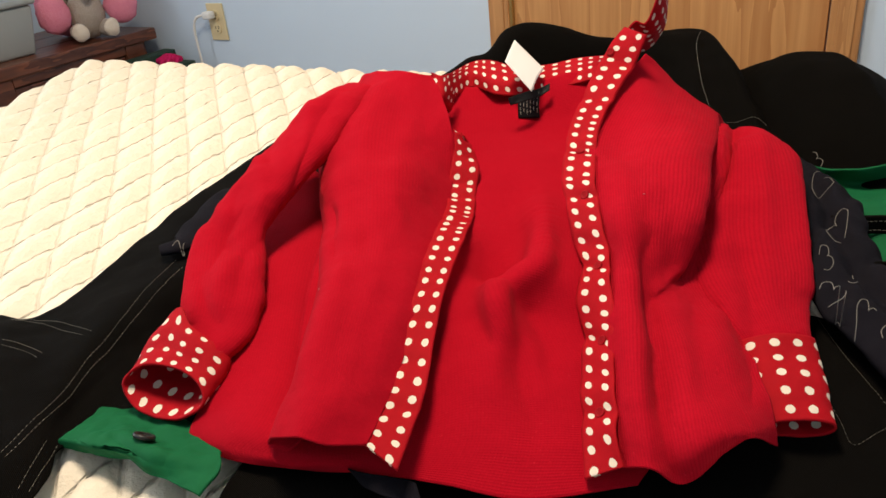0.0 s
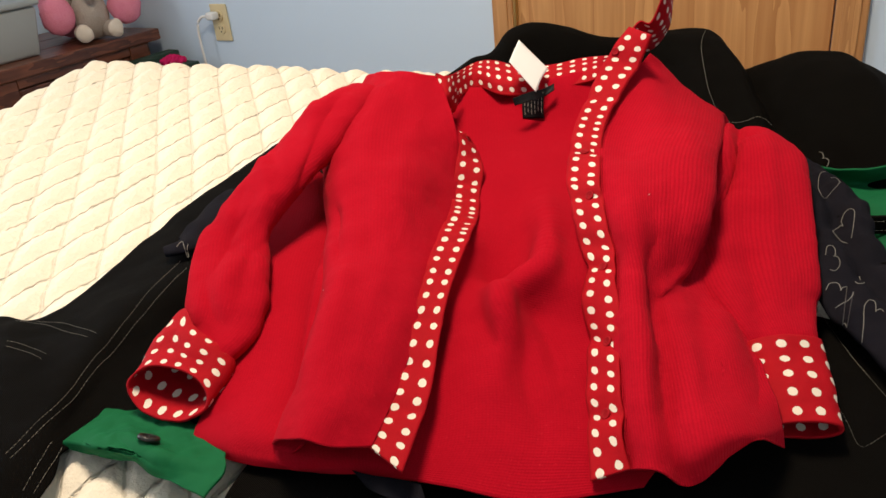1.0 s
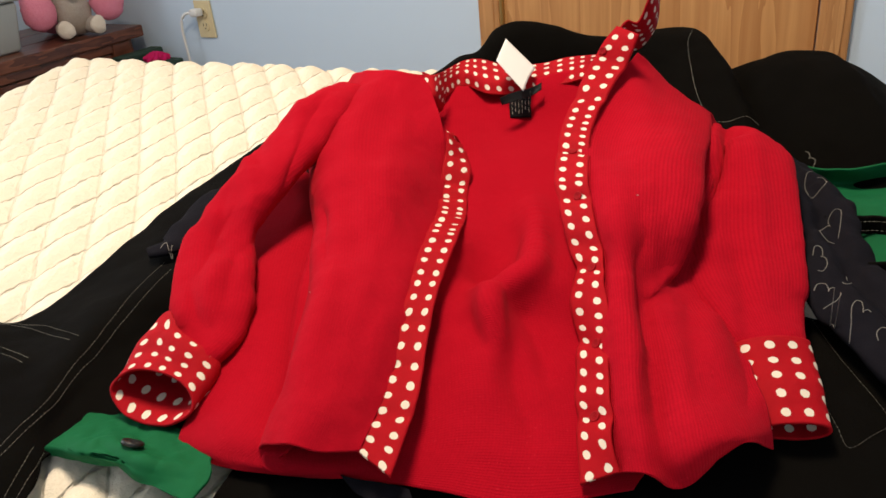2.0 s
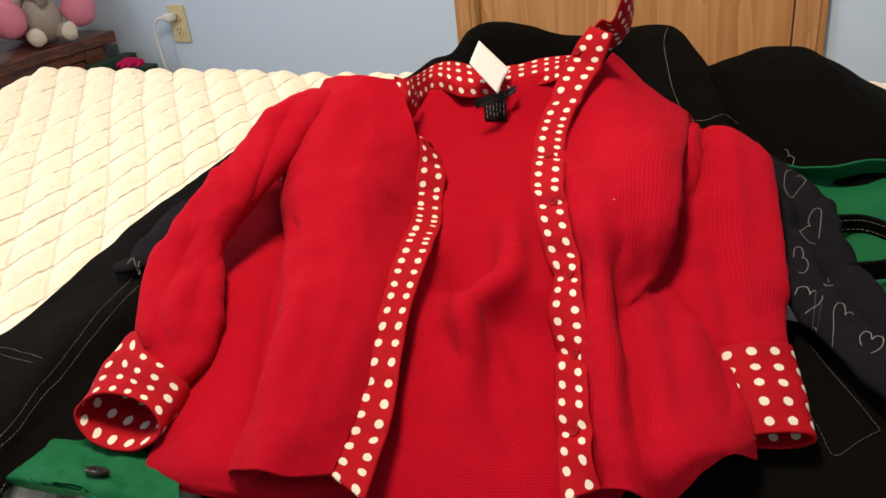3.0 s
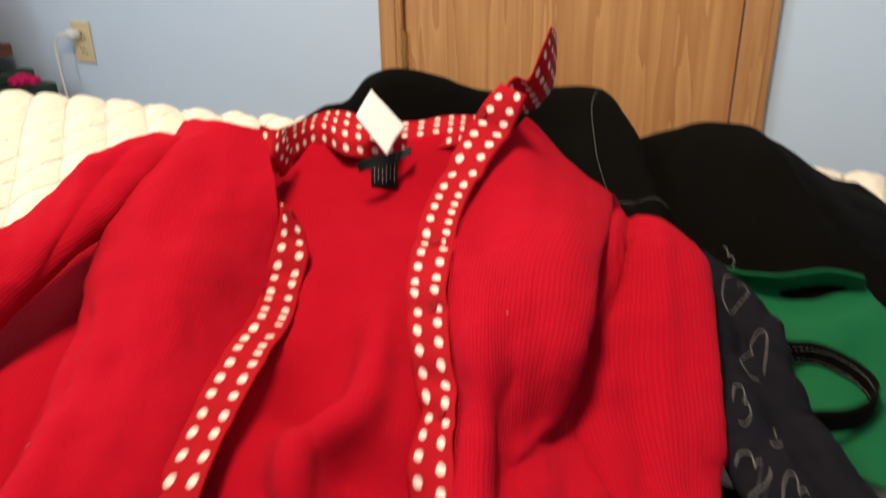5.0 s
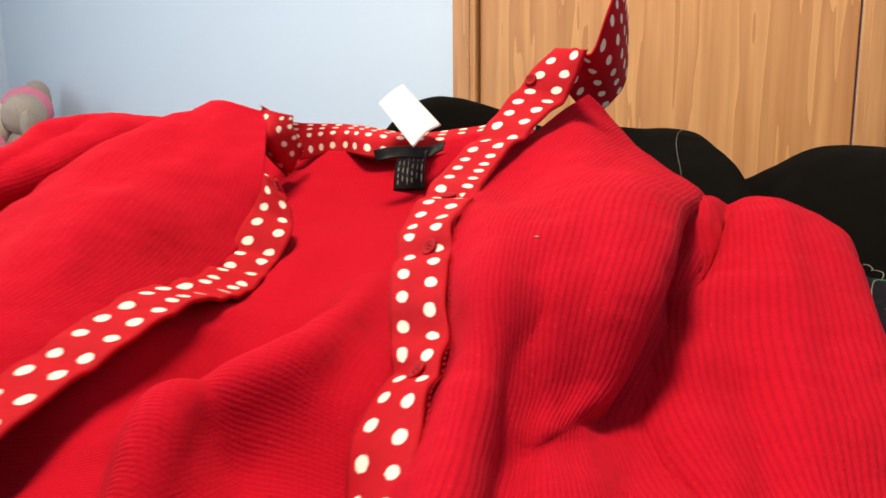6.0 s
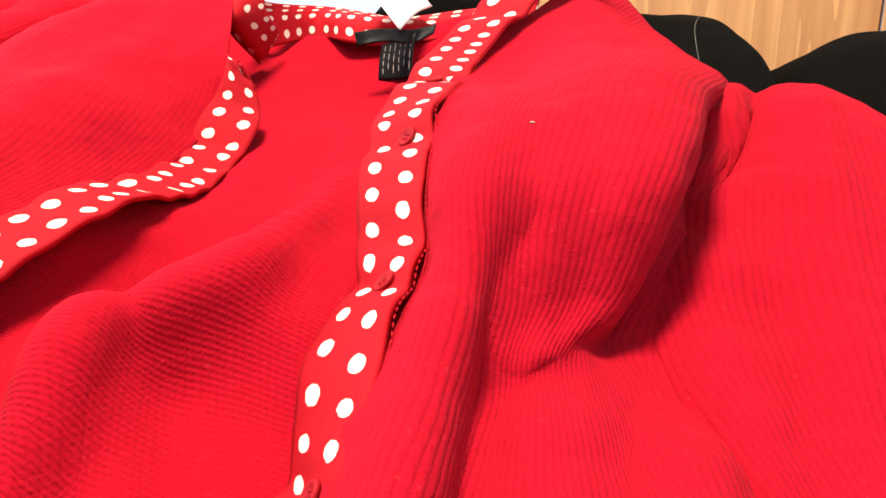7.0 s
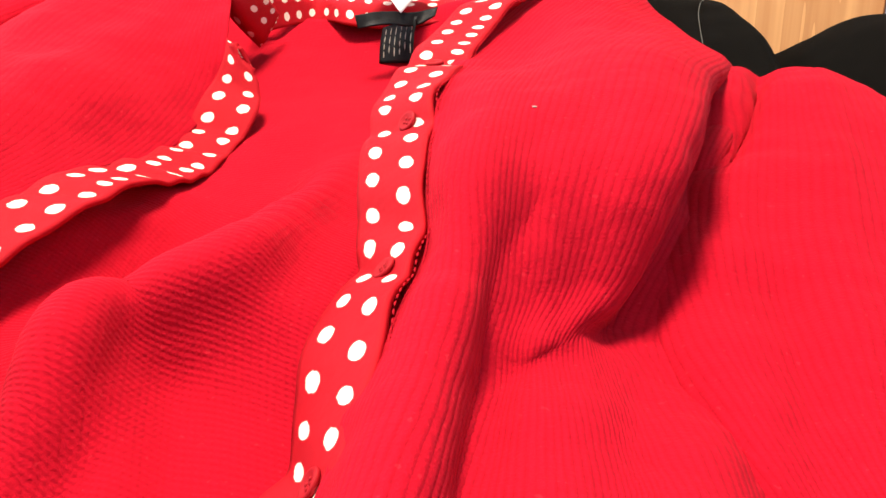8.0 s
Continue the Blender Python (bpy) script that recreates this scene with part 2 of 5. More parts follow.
def spline(points, n):
    """Catmull-Rom curve through rows of an array, at n even steps of its parameter."""
    p = np.asarray(points, float)
    if len(p) == 2:
        t = np.linspace(0, 1, n).reshape((-1,) + (1,) * (p.ndim - 1))
        return p[0] * (1 - t) + p[1] * t
    p = np.concatenate([[2 * p[0] - p[1]], p, [2 * p[-1] - p[-2]]])
    s = np.linspace(0, len(p) - 3 - 1e-9, n)
    k, t = s.astype(int), (s % 1).reshape((-1,) + (1,) * (p.ndim - 1))
    a, b, c, d = p[k], p[k + 1], p[k + 2], p[k + 3]
    return 0.5 * (2 * b + (c - a) * t + (2 * a - 5 * b + 4 * c - d) * t**2 + (3 * b - a - 3 * c + d) * t**3)


def surface(net, nu, nv):
    """A dense grid [nv, nu, 3] through a small control net of rows."""
    rows = spline(np.asarray(net, float), nv)
    return np.swapaxes(spline(np.swapaxes(rows, 0, 1), nu), 0, 1)


def normals(g):
    n = np.cross(np.gradient(g, axis=1), np.gradient(g, axis=0))
    return n / (np.linalg.norm(n, axis=-1, keepdims=True) + 1e-12)


def ripple(g, size, scale, seed=0.0, octaves=3):
    """Small uneven folds along the normals."""
    n = normals(g)
    h = np.array([[noise.fractal(Vector((*(p * scale), seed)).to_3d() + Vector((seed, seed * 2, 0)), 1.0, 2.0, octaves) for p in row] for row in g])
    return g + n * (h * size)[..., None]


def fold(g, folds):
    """Raised (plus) or sunken (minus) folds along lines of the plan: height, width, line."""
    n = normals(g)
    up = np.clip(np.abs(n[..., 2]), 0, 1) ** 0.4
    h = np.zeros(g.shape[:2])
    for height, width, line in folds:
        q = spline(line, 60)
        d = np.linalg.norm(g[:, :, None, :2] - q[None, None], axis=-1)
        k = d.argmin(-1)
        taper = np.clip(np.sin(math.pi * (k + 0.5) / 60), 0, 1)
        h += height * taper * np.exp(-(d.min(-1) / width) ** 2)
    return g + np.array((0, 0, 1.0)) * (h * up)[..., None]


def creased(g, creases, wrap=False):
    """Creases (minus) or ridges (plus) along lines in space: height, width, line. Narrow ones are sharp."""
    n = normals(g)
    if wrap:
        n = g - g.mean(1, keepdims=True)
        n /= np.linalg.norm(n, axis=-1, keepdims=True) + 1e-9
    else:
        n = n * np.sign(n[..., 2].mean())
        for _ in range(6):
            n[1:-1, 1:-1] = (n[1:-1, 1:-1] + n[:-2, 1:-1] + n[2:, 1:-1] + n[1:-1, :-2] + n[1:-1, 2:]) / 5
    h = np.zeros(g.shape[:2])
    for height, width, line in creases:
        q = spline(line, 50)
        d = np.linalg.norm(g[:, :, None] - q[None, None], axis=-1)
        k, d = d.argmin(-1), d.min(-1)
        taper = np.clip(np.minimum(k + 1, 50 - k) / 12, 0, 1) ** 0.7
        h += height * taper * np.exp(-(d / width) ** (1.3 if width < 0.008 else 2.0))
    return g + n * h[..., None]


def sheet(g, thick=0.0, wrap=False, flip=False, span=0.0, down=None):
    """A bmesh of a grid, with UVs in metres along its rows (u) and columns (v); thick gives it a rim and a back."""
    nv, nu, _ = g.shape
    du = np.linalg.norm(np.diff(g, axis=1), axis=-1).mean(0)
    dv = np.linalg.norm(np.diff(g, axis=0), axis=-1).mean(1)
    us, vs = np.r_[0, np.cumsum(du)], np.r_[0, np.cumsum(dv)]
    vs = np.repeat(vs[:, None], nu, 1) if down is None else np.asarray(down)
    if span:
        us, du = us * span / us[-1], du * span / us[-1]
    bm = bmesh.new()
    layer = bm.loops.layers.uv.new("UVMap")
    n = normals(g)
    top = [[bm.verts.new(p) for p in row] for row in g]
    quads = []

    def face(vs4, uvs):
        f = bm.faces.new(vs4[::-1] if flip else vs4)
        for lp, q in zip(f.loops, uvs[::-1] if flip else uvs):
            lp[layer].uv = q

    cols = nu if wrap else nu - 1
    for j in range(nv - 1):
        for i in range(cols):
            k = (i + 1) % nu
            u0, u1 = us[i], us[i + 1] if i + 1 < nu else us[i] + du[0]
            face([top[j][i], top[j][k], top[j + 1][k], top[j + 1][i]], [(u0, vs[j, i]), (u1, vs[j, k]), (u1, vs[j + 1, k]), (u0, vs[j + 1, i])])
    if thick:
        low = [[bm.verts.new(p) for p in row] for row in g - n * thick]
        for j in range(nv - 1):
            for i in range(cols):
                k = (i + 1) % nu
                u0, u1 = us[i], us[i + 1] if i + 1 < nu else us[i] + du[0]
                face([low[j][i], low[j + 1][i], low[j + 1][k], low[j][k]], [(u0, vs[j, i]), (u0, vs[j + 1, i]), (u1, vs[j + 1, k]), (u1, vs[j, k])])
        for j in (0, nv - 1):
            for i in range(cols):
                k = (i + 1) % nu
                a = [top[j][i], low[j][i], low[j][k], top[j][k]]
                face(a if j == 0 else a[::-1], [(us[i], vs[j, i])] * 4)
        if not wrap:
            for i in (0, nu - 1):
                for j in range(nv - 1):
                    a = [top[j][i], top[j + 1][i], low[j + 1][i], low[j][i]]
                    face(a if i == 0 else a[::-1], [(us[i], vs[j, i])] * 4)
    bmesh.ops.recalc_face_normals(bm, faces=bm.faces)
    return bm


def hose(stations, n_along, n_round, up=(0, 0, 1), power=2.0, slant=0.0):
    """A flattened tube through stations of x, y, z, half width and half height: grid [along, round, 3]."""
    st = spline(np.asarray(stations, float), n_along)
    c, a, b = st[:, :3], st[:, 3], st[:, 4]
    t = np.gradient(c, axis=0)
    t /= np.linalg.norm(t, axis=1, keepdims=True)
    side = np.cross(t, up)
    side /= np.linalg.norm(side, axis=1, keepdims=True)
    top = np.cross(side, t)
    ang = np.linspace(0, 2 * math.pi, n_round, endpoint=False)
    co, si = np.cos(ang), np.sin(ang)
    co, si = np.sign(co) * np.abs(co) ** (2 / power), np.sign(si) * np.abs(si) ** (2 / power)
    c = c[:, None] - t[:, None] * (slant * np.linspace(0, 1, n_along)[:, None] ** 2 * si)[..., None]
    return c + side[:, None] * (a[:, None] * co)[..., None] + top[:, None] * (b[:, None] * si)[..., None]


def wire(points, radius, sides=6, closed=False):
    """A round cord through points."""
    p = np.asarray(points, float)
    bm = bmesh.new()
    t = np.gradient(p, axis=0)
    t /= np.linalg.norm(t, axis=1, keepdims=True) + 1e-12
    ref = np.where(np.abs(t[:, 2:3]) > 0.9, [[1.0, 0, 0]], [[0, 0, 1.0]])
    s = np.cross(t, ref)
    s /= np.linalg.norm(s, axis=1, keepdims=True)
    w = np.cross(s, t)
    rings = []
    for k in range(len(p)):
        rings.append([bm.verts.new(p[k] + radius * (math.cos(a) * s[k] + math.sin(a) * w[k])) for a in np.linspace(0, 2 * math.pi, sides, endpoint=False)])
    for a, b in zip(rings, rings[1:]):
        for i in range(sides):
            bm.faces.new([a[i], a[(i + 1) % sides], b[(i + 1) % sides], b[i]])
    for r in (rings[0][::-1], rings[-1]):
        bm.faces.new(r)
    bmesh.ops.recalc_face_normals(bm, faces=bm.faces)
    return bm


def dashes(points, length, gap, radius, lift=0.0006):
    """Single stitches along a curve: short rounded bars, joined."""
    p = np.asarray(points, float)
    d = np.r_[0, np.cumsum(np.linalg.norm(np.diff(p, axis=0), axis=1))]
    at = lambda s: np.array([np.interp(s, d, p[:, i]) for i in range(3)])
    bm = bmesh.new()
    s = 0.0
    while s + length < d[-1]:
        a, b = at(s), at(s + length)
        x = (b - a) / (np.linalg.norm(b - a) + 1e-9)
        y = np.cross((0, 0, 1), x)
        y /= np.linalg.norm(y) + 1e-9
        z = np.cross(x, y)
        ring = []
        for q, r in ((a, 0.4), ((a + b) / 2 + z * radius * 0.6, 1.0), (b, 0.4)):
            q = q + z * lift
            ring.append([bm.verts.new(q + r * radius * (y * cy + z * cz)) for cy, cz in ((1, 0), (0, 1), (-1, 0), (0, -1))])
        for m0, m1 in zip(ring, ring[1:]):
            for i in range(4):
                bm.faces.new([m0[i], m0[(i + 1) % 4], m1[(i + 1) % 4], m1[i]])
        s += length + gap
    bmesh.ops.recalc_face_normals(bm, faces=bm.faces)
    return bm


def tree_of(ob):
    dg = bpy.context.evaluated_depsgraph_get()
    return bvhtree.BVHTree.FromObject(ob, dg)


def laid(path, tree, n, lift=0.0005):
    """A smooth path dropped from above onto a surface."""
    out = []
    for p in spline(np.asarray(path, float), n):
        hit = tree.ray_cast(Vector((p[0], p[1], 1.6)), Vector((0, 0, -1)))
        z = hit[0].z + lift if hit[0] is not None else p[2]
        out.append((p[0], p[1], z))
    return np.array(out)


# ---- the room ----
def structure(name, bm, material, label, category, at=ROOM):
    ob = link(name, bm, material, None, "", smooth=False, shift=at)
    return tagged(ob, label, category, kind="structure")


DOOR_A, DOOR_B, DOOR_TOP = 1.035, 1.757, 2.03
bm = bmesh.new()
box(bm, (-0.78, 0, 0), (DOOR_A - 0.02, 0.12, 2.4))
box(bm, (DOOR_B + 0.02, 0, 0), (3.2, 0.12, 2.4))
box(bm, (DOOR_A - 0.02, 0, DOOR_TOP + 0.02), (DOOR_B + 0.02, 0.12, 2.4))
structure("wall_north", bm, WALL, "light blue painted bedroom wall with door opening", "wall")
bm = bmesh.new()
box(bm, (-0.90, -3.6, 0), (-0.78, -2.6, 2.4))
box(bm, (-0.90, -1.4, 0), (-0.78, 0.12, 2.4))
box(bm, (-0.90, -2.6, 0), (-0.78, -1.4, 0.9))
box(bm, (-0.90, -2.6, 2.1), (-0.78, -1.4, 2.4))
structure("wall_west", bm, WALL, "light blue painted wall with a window opening", "wall")
structure("wall_east", boxed((3.2, -3.6, 0), (3.32, 0.12, 2.4)), WALL, "light blue painted bedroom side wall", "wall")
structure("wall_south", boxed((-0.90, -3.72, 0), (3.32, -3.6, 2.4)), WALL, "light blue painted bedroom wall", "wall")
structure("floor", boxed((-0.90, -3.72, -0.1), (3.32, 0.12, 0)), CARPET, "beige carpeted bedroom floor", "floor")
structure("ceiling", boxed((-0.90, -3.72, 2.4), (3.32, 0.12, 2.5)), CEILING, "white painted ceiling", "ceiling")
structure("baseboard", boxed((-0.78, -0.014, 0), (DOOR_A - 0.06, -0.001, 0.085), 0.003), OAK_TRIM, "oak baseboard along the wall", "baseboard")

# oak door with its frame
frame_1 = thing("door_frame", "oak door casing with a worn reddish finish", "door frame", ROOM, kind="structure")
for a, b in ((DOOR_A - 0.062, DOOR_A - 0.004), (DOOR_B + 0.004, DOOR_B + 0.066)):
    bm = boxed((a, -0.018, 0), (b, -0.001, DOOR_TOP + 0.07), 0.004)
    box(bm, (a + 0.014, -0.021, 0.001), (b - 0.014, -0.016, DOOR_TOP + 0.06), 0.002)
    part("casing", bm, OAK_TRIM, frame_1, smooth=False)
part("casing_head", boxed((DOOR_A - 0.003, -0.017, DOOR_TOP + 0.006), (DOOR_B + 0.003, -0.001, DOOR_TOP + 0.07), 0.004), OAK_TRIM, frame_1, smooth=False)
for a, b in ((DOOR_A - 0.0195, DOOR_A - 0.006), (DOOR_B + 0.006, DOOR_B + 0.0195)):
    part("jamb", boxed((a, 0.001, 0), (b, 0.119, DOOR_TOP + 0.01)), OAK_TRIM, frame_1, smooth=False)
door_1 = thing("door_1", "closed flush oak door with visible grain", "door", ROOM, kind="structure")
part("leaf", boxed((DOOR_A, -0.004, 0.012), (DOOR_B, 0.034, DOOR_TOP), 0.002), OAK, door_1, smooth=False)
for z in (0.25, 0.74, 1.78):
    bm = boxed((DOOR_A - 0.006, -0.0085, z - 0.04), (DOOR_A + 0.006, -0.0045, z + 0.04), 0.001)
    bmesh.ops.create_cone(bm, cap_ends=True, segments=12, radius1=0.005, radius2=0.005, depth=0.084, matrix=Matrix.Translation((DOOR_A, -0.012, z)))
    part("hinge", bm, BRASS, door_1, "worn brass hinge", smooth=False)

# window that lets the daylight in, behind the camera
window_1 = thing("window_1", "white framed bedroom window letting daylight in", "window", ROOM, kind="structure")
for lo, hi in (((-0.91, -2.6, 0.9), (-0.77, -2.55, 2.1)), ((-0.91, -1.45, 0.9), (-0.77, -1.4, 2.1)), ((-0.91, -2.55, 0.9), (-0.77, -1.45, 0.95)), ((-0.91, -2.55, 2.05), (-0.77, -1.45, 2.1))):
    part("window_frame", boxed(lo, hi, 0.004), WHITE_PLASTIC, window_1, smooth=False)

# ceiling lamp
lamp = thing("ceiling_lamp", "round lit ceiling lamp of warm frosted glass", "lamp", Matrix.Translation(room(*LAMP_AT, 2.4)))
bm = bmesh.new()
bmesh.ops.create_uvsphere(bm, u_segments=28, v_segments=12, radius=0.2)
for v in bm.verts:
    v.co.z = min(v.co.z * 0.35, 0.0) - 0.025
part("shade", bm, LAMP_GLASS, lamp, "warm frosted glass shade")
bm = bmesh.new()
bmesh.ops.create_cone(bm, cap_ends=True, segments=28, radius1=0.21, radius2=0.21, depth=0.024, matrix=Matrix.Translation((0, 0, -0.012)))
part("base", bm, BRASS, lamp, smooth=False)

# wall outlet with plug and cord
outlet = thing("wall_outlet", "almond duplex wall outlet with a plug in it", "outlet", ROOM)
part("cover_plate", boxed((-0.035, -0.007, 0.642), (0.035, -0.001, 0.757), 0.003), ALMOND, outlet, smooth=False)
for z in (0.68, 0.72):
    bm = bmesh.new()
    bmesh.ops.create_cone(bm, cap_ends=True, segments=24, radius1=0.017, radius2=0.0165, depth=0.004, matrix=Matrix.Translation((0, -0.008, z)) @ pose(0, 0, 0, 90, 0, 0))
    sock = part("socket", bm, ALMOND, outlet, smooth=False)
    bm = bmesh.new()
    for x, w in ((-0.0065, 0.0024), (0.0065, 0.0024)):
        box(bm, (x - w / 2, -0.0108, z - 0.001), (x + w / 2, -0.0095, z + 0.0075))
    bmesh.ops.create_cone(bm, cap_ends=True, segments=12, radius1=0.0027, radius2=0.0027, depth=0.0012, matrix=Matrix.Translation((0, -0.0102, z - 0.008)) @ pose(0, 0, 0, 90, 0, 0))
    part("slots", bm, SLOT, sock, smooth=False)
cord = thing("power_cord", "white power cord hanging from its plug", "cord", ROOM)
part("plug", boxed((-0.026, -0.042, 0.712), (0.006, -0.0112, 0.736), 0.006), WHITE_PLASTIC, cord)
part("cable", wire(spline([(-0.02, -0.036, 0.726), (-0.045, -0.045, 0.72), (-0.062, -0.047, 0.69), (-0.066, -0.045, 0.62), (-0.064, -0.04, 0.45), (-0.07, -0.04, 0.25), (-0.06, -0.05, 0.02)], 50), 0.0042, 8), WHITE_PLASTIC, cord)

# rustic chest of drawers along the side wall
CHEST = ROOM @ pose(-0.255, -0.04, 0)
chest = thing("chest_of_drawers", "rustic reddish-brown wooden chest of drawers with plank top", "chest of drawers", CHEST)
TOP = 0.688
for k in range(3):
    part("top_plank", boxed((-0.46 + 0.155 * k, -1.15, TOP - 0.036), (-0.308 + 0.155 * k, 0, TOP), 0.004), DARK_WOOD, chest, smooth=False)
part("body", boxed((-0.48, -1.12, 0.06), (-0.03, -0.03, TOP - 0.037), 0.003), DARK_WOOD, chest, smooth=False)
for y in (-1.08, -0.56, -0.09):
    part("post", boxed((-0.03, y - 0.035, 0), (-0.008, y + 0.035, TOP - 0.0365), 0.003), DARK_WOOD, chest, smooth=False)
for z in (0.655, 0.52, 0.30, 0.08):
    for a, b in ((-1.044, -0.597), (-0.523, -0.127)):
        part("rail", boxed((-0.03, a, z - 0.03 if z > 0.6 else z - 0.02), (-0.010, b, z + 0.003 if z > 0.6 else z + 0.02), 0.002), DARK_WOOD, chest, smooth=False)
for z0, z1, mat in ((0.545, 0.62, DARK_WOOD), (0.325, 0.495, WOVEN), (0.105, 0.275, WOVEN)):
    for a, b in ((-1.04, -0.60), (-0.52, -0.13)):
        d = part("drawer", boxed((-0.031, a, z0), (-0.016, b, z1), 0.003), mat, chest, "drawer front", smooth=False)
        bm = bmesh.new()
        box(bm, (-0.016, (a + b) / 2 - 0.022, (z0 + z1) / 2 - 0.016), (0.008, (a + b) / 2 + 0.022, (z0 + z1) / 2 + 0.016), 0.006)
        part("pull", bm, DARK_WOOD, d, smooth=False)


def blob(bm, at, size, turn=(0, 0, 0), index=0, fuzz=0.004, seed=1.0):
    r = bmesh.ops.create_uvsphere(bm, u_segments=20, v_segments=14, radius=1.0)
    m = pose(*at, *turn) @ Matrix.Diagonal((*size, 1))
    for v in r["verts"]:
        n = v.co.copy()
        v.co = m @ v.co
        v.co += (m.to_3x3() @ n).normalized() * fuzz * noise.noise(v.co * 60 + Vector((seed, 0, 0)))
    for f in {f for v in r["verts"] for f in v.link_faces}:
        f.material_index = index


# plush toy: rounded body, big pink ears, pale feet
bm = bmesh.new()
blob(bm, (0, 0, 0.075), (0.052, 0.055, 0.075), index=0)
blob(bm, (0.035, -0.042, 0.03), (0.050, 0.026, 0.026), (0, 0, -15), 0)
blob(bm, (0.035, 0.042, 0.03), (0.050, 0.026, 0.026), (0, 0, 15), 0)
blob(bm, (0.082, -0.047, 0.034), (0.016, 0.025, 0.027), (0, 0, -15), 1)
blob(bm, (0.082, 0.047, 0.034), (0.016, 0.025, 0.027), (0, 0, 15), 1)
blob(bm, (0.012, 0, 0.185), (0.056, 0.060, 0.060), index=0)
blob(bm, (0.07, 0, 0.155), (0.022, 0.018, 0.045), (0, 25, 0), 0)
blob(bm, (0.035, -0.10, 0.092), (0.032, 0.050, 0.058), (0, 0, 10), 2)
blob(bm, (0.035, 0.10, 0.092), (0.032, 0.050, 0.058), (0, 0, -10), 2)
toy = link("plush_toy", bm, [PLUSH_GREY, PLUSH_CREAM, PLUSH_PINK], shift=CHEST @ pose(-0.085, -0.175, TOP, 0, 0, -25))
tagged(toy, "grey plush toy with big pink ears sitting on the chest", "plush toy")
bm = bmesh.new()
blob(bm, (0, 0, 0.10), (0.085, 0.090, 0.10), index=0)
blob(bm, (0.03, 0.05, 0.20), (0.07, 0.075, 0.07), index=0)
blob(bm, (0.05, -0.07, 0.16), (0.05, 0.05, 0.06), index=1)
blob(bm, (0.02, 0.10, 0.24), (0.03, 0.045, 0.05), index=2)
toy = link("plush_toy", bm, [PLUSH_PINK, PLUSH_CREAM, PLUSH_GREY], shift=CHEST @ pose(-0.22, -0.15, TOP, 0, 0, 10))
tagged(toy, "pink and cream plush toy behind the grey one", "plush toy")

bin_1 = thing("storage_box", "grey translucent plastic storage box on the chest", "storage box", CHEST @ pose(-0.16, -0.52, TOP))
bm = boxed((-0.10, -0.16, 0.0), (0.10, 0.16, 0.14), 0.012, 3)
for v in bm.verts:
    k = 0.86 + 0.14 * v.co.z / 0.14
    v.co.x, v.co.y = v.co.x * k, v.co.y * k
part("bin", bm, FROST, bin_1)
part("lid", boxed((-0.108, -0.168, 0.1405), (0.108, 0.168, 0.158), 0.006), FROST, bin_1)

board = thing("storage_crate", "dark green crate beside the chest of drawers", "crate", ROOM @ pose(-0.165, -0.17, 0))
for lo, hi in (((-0.068, -0.03, 0), (0.068, 0.13, 0.585)), ((-0.072, -0.034, 0.586), (-0.02, 0.134, 0.618))):
    part("panel", boxed(lo, hi, 0.005), DARK_GREEN, board, smooth=False)
bm = bmesh.new()
for k in range(26):
    a = k * 2.4
    r = 0.012 + 0.045 * (k / 26)
    blob(bm, (r * math.cos(a), r * math.sin(a), 0.035 - 0.45 * r), (0.02, 0.02, 0.012), (50 * math.cos(a), 50 * math.sin(a), 0), seed=k)
pom = link("fabric_flower", bm, MAGENTA, shift=ROOM @ pose(-0.105, -0.14, 0.600) @ Matrix.Scale(0.6, 4))
tagged(pom, "magenta ruffled fabric flower on the dark crate", "fabric flower")


# ---- the bed ----
def bed_z(x, y):
    return 0.628 + 0.119 * y - 0.026 * x


BED = pose(-0.755, 1.555, 0, 0, 0, -14)       # x along the far edge, -y towards the near edge
BED_L, BED_W = 1.95, 1.30
bed = thing("bed", "wooden bed with a thick mattress under a quilt", "bed", BED)
bm = bmesh.new()
box(bm, (0.06, -BED_W + 0.06, 0.30), (BED_L - 0.06, -0.06, 0.55), 0.03, 3)
part("mattress", bm, QUILT, bed)
part("base", boxed((0.04, -BED_W + 0.04, 0.12), (BED_L - 0.04, -0.04, 0.299), 0.01), DARK_WOOD, bed, smooth=False)
for x in (0.1, BED_L - 0.1):
    for y in (-0.1, -BED_W + 0.1):
        part("leg", boxed((x - 0.03, y - 0.03, 0), (x + 0.03, y + 0.03, 0.1195), 0.004), DARK_WOOD, bed, smooth=False)


def edge_profile(s, span, r=0.10):
    """Along a cloth laid over an edge at 0 and at span: place across, and drop."""
    if s > span / 2:
        x, d = edge_profile(span - s, span, r)
        return span - x, d
    if s >= r:
        return s, 0.0
    arc = (r - s) / r
    if arc < math.pi / 2:
        return r - r * math.sin(arc), r - r * math.cos(arc)
    return -0.004 * (arc - math.pi / 2), r + (arc - math.pi / 2) * r


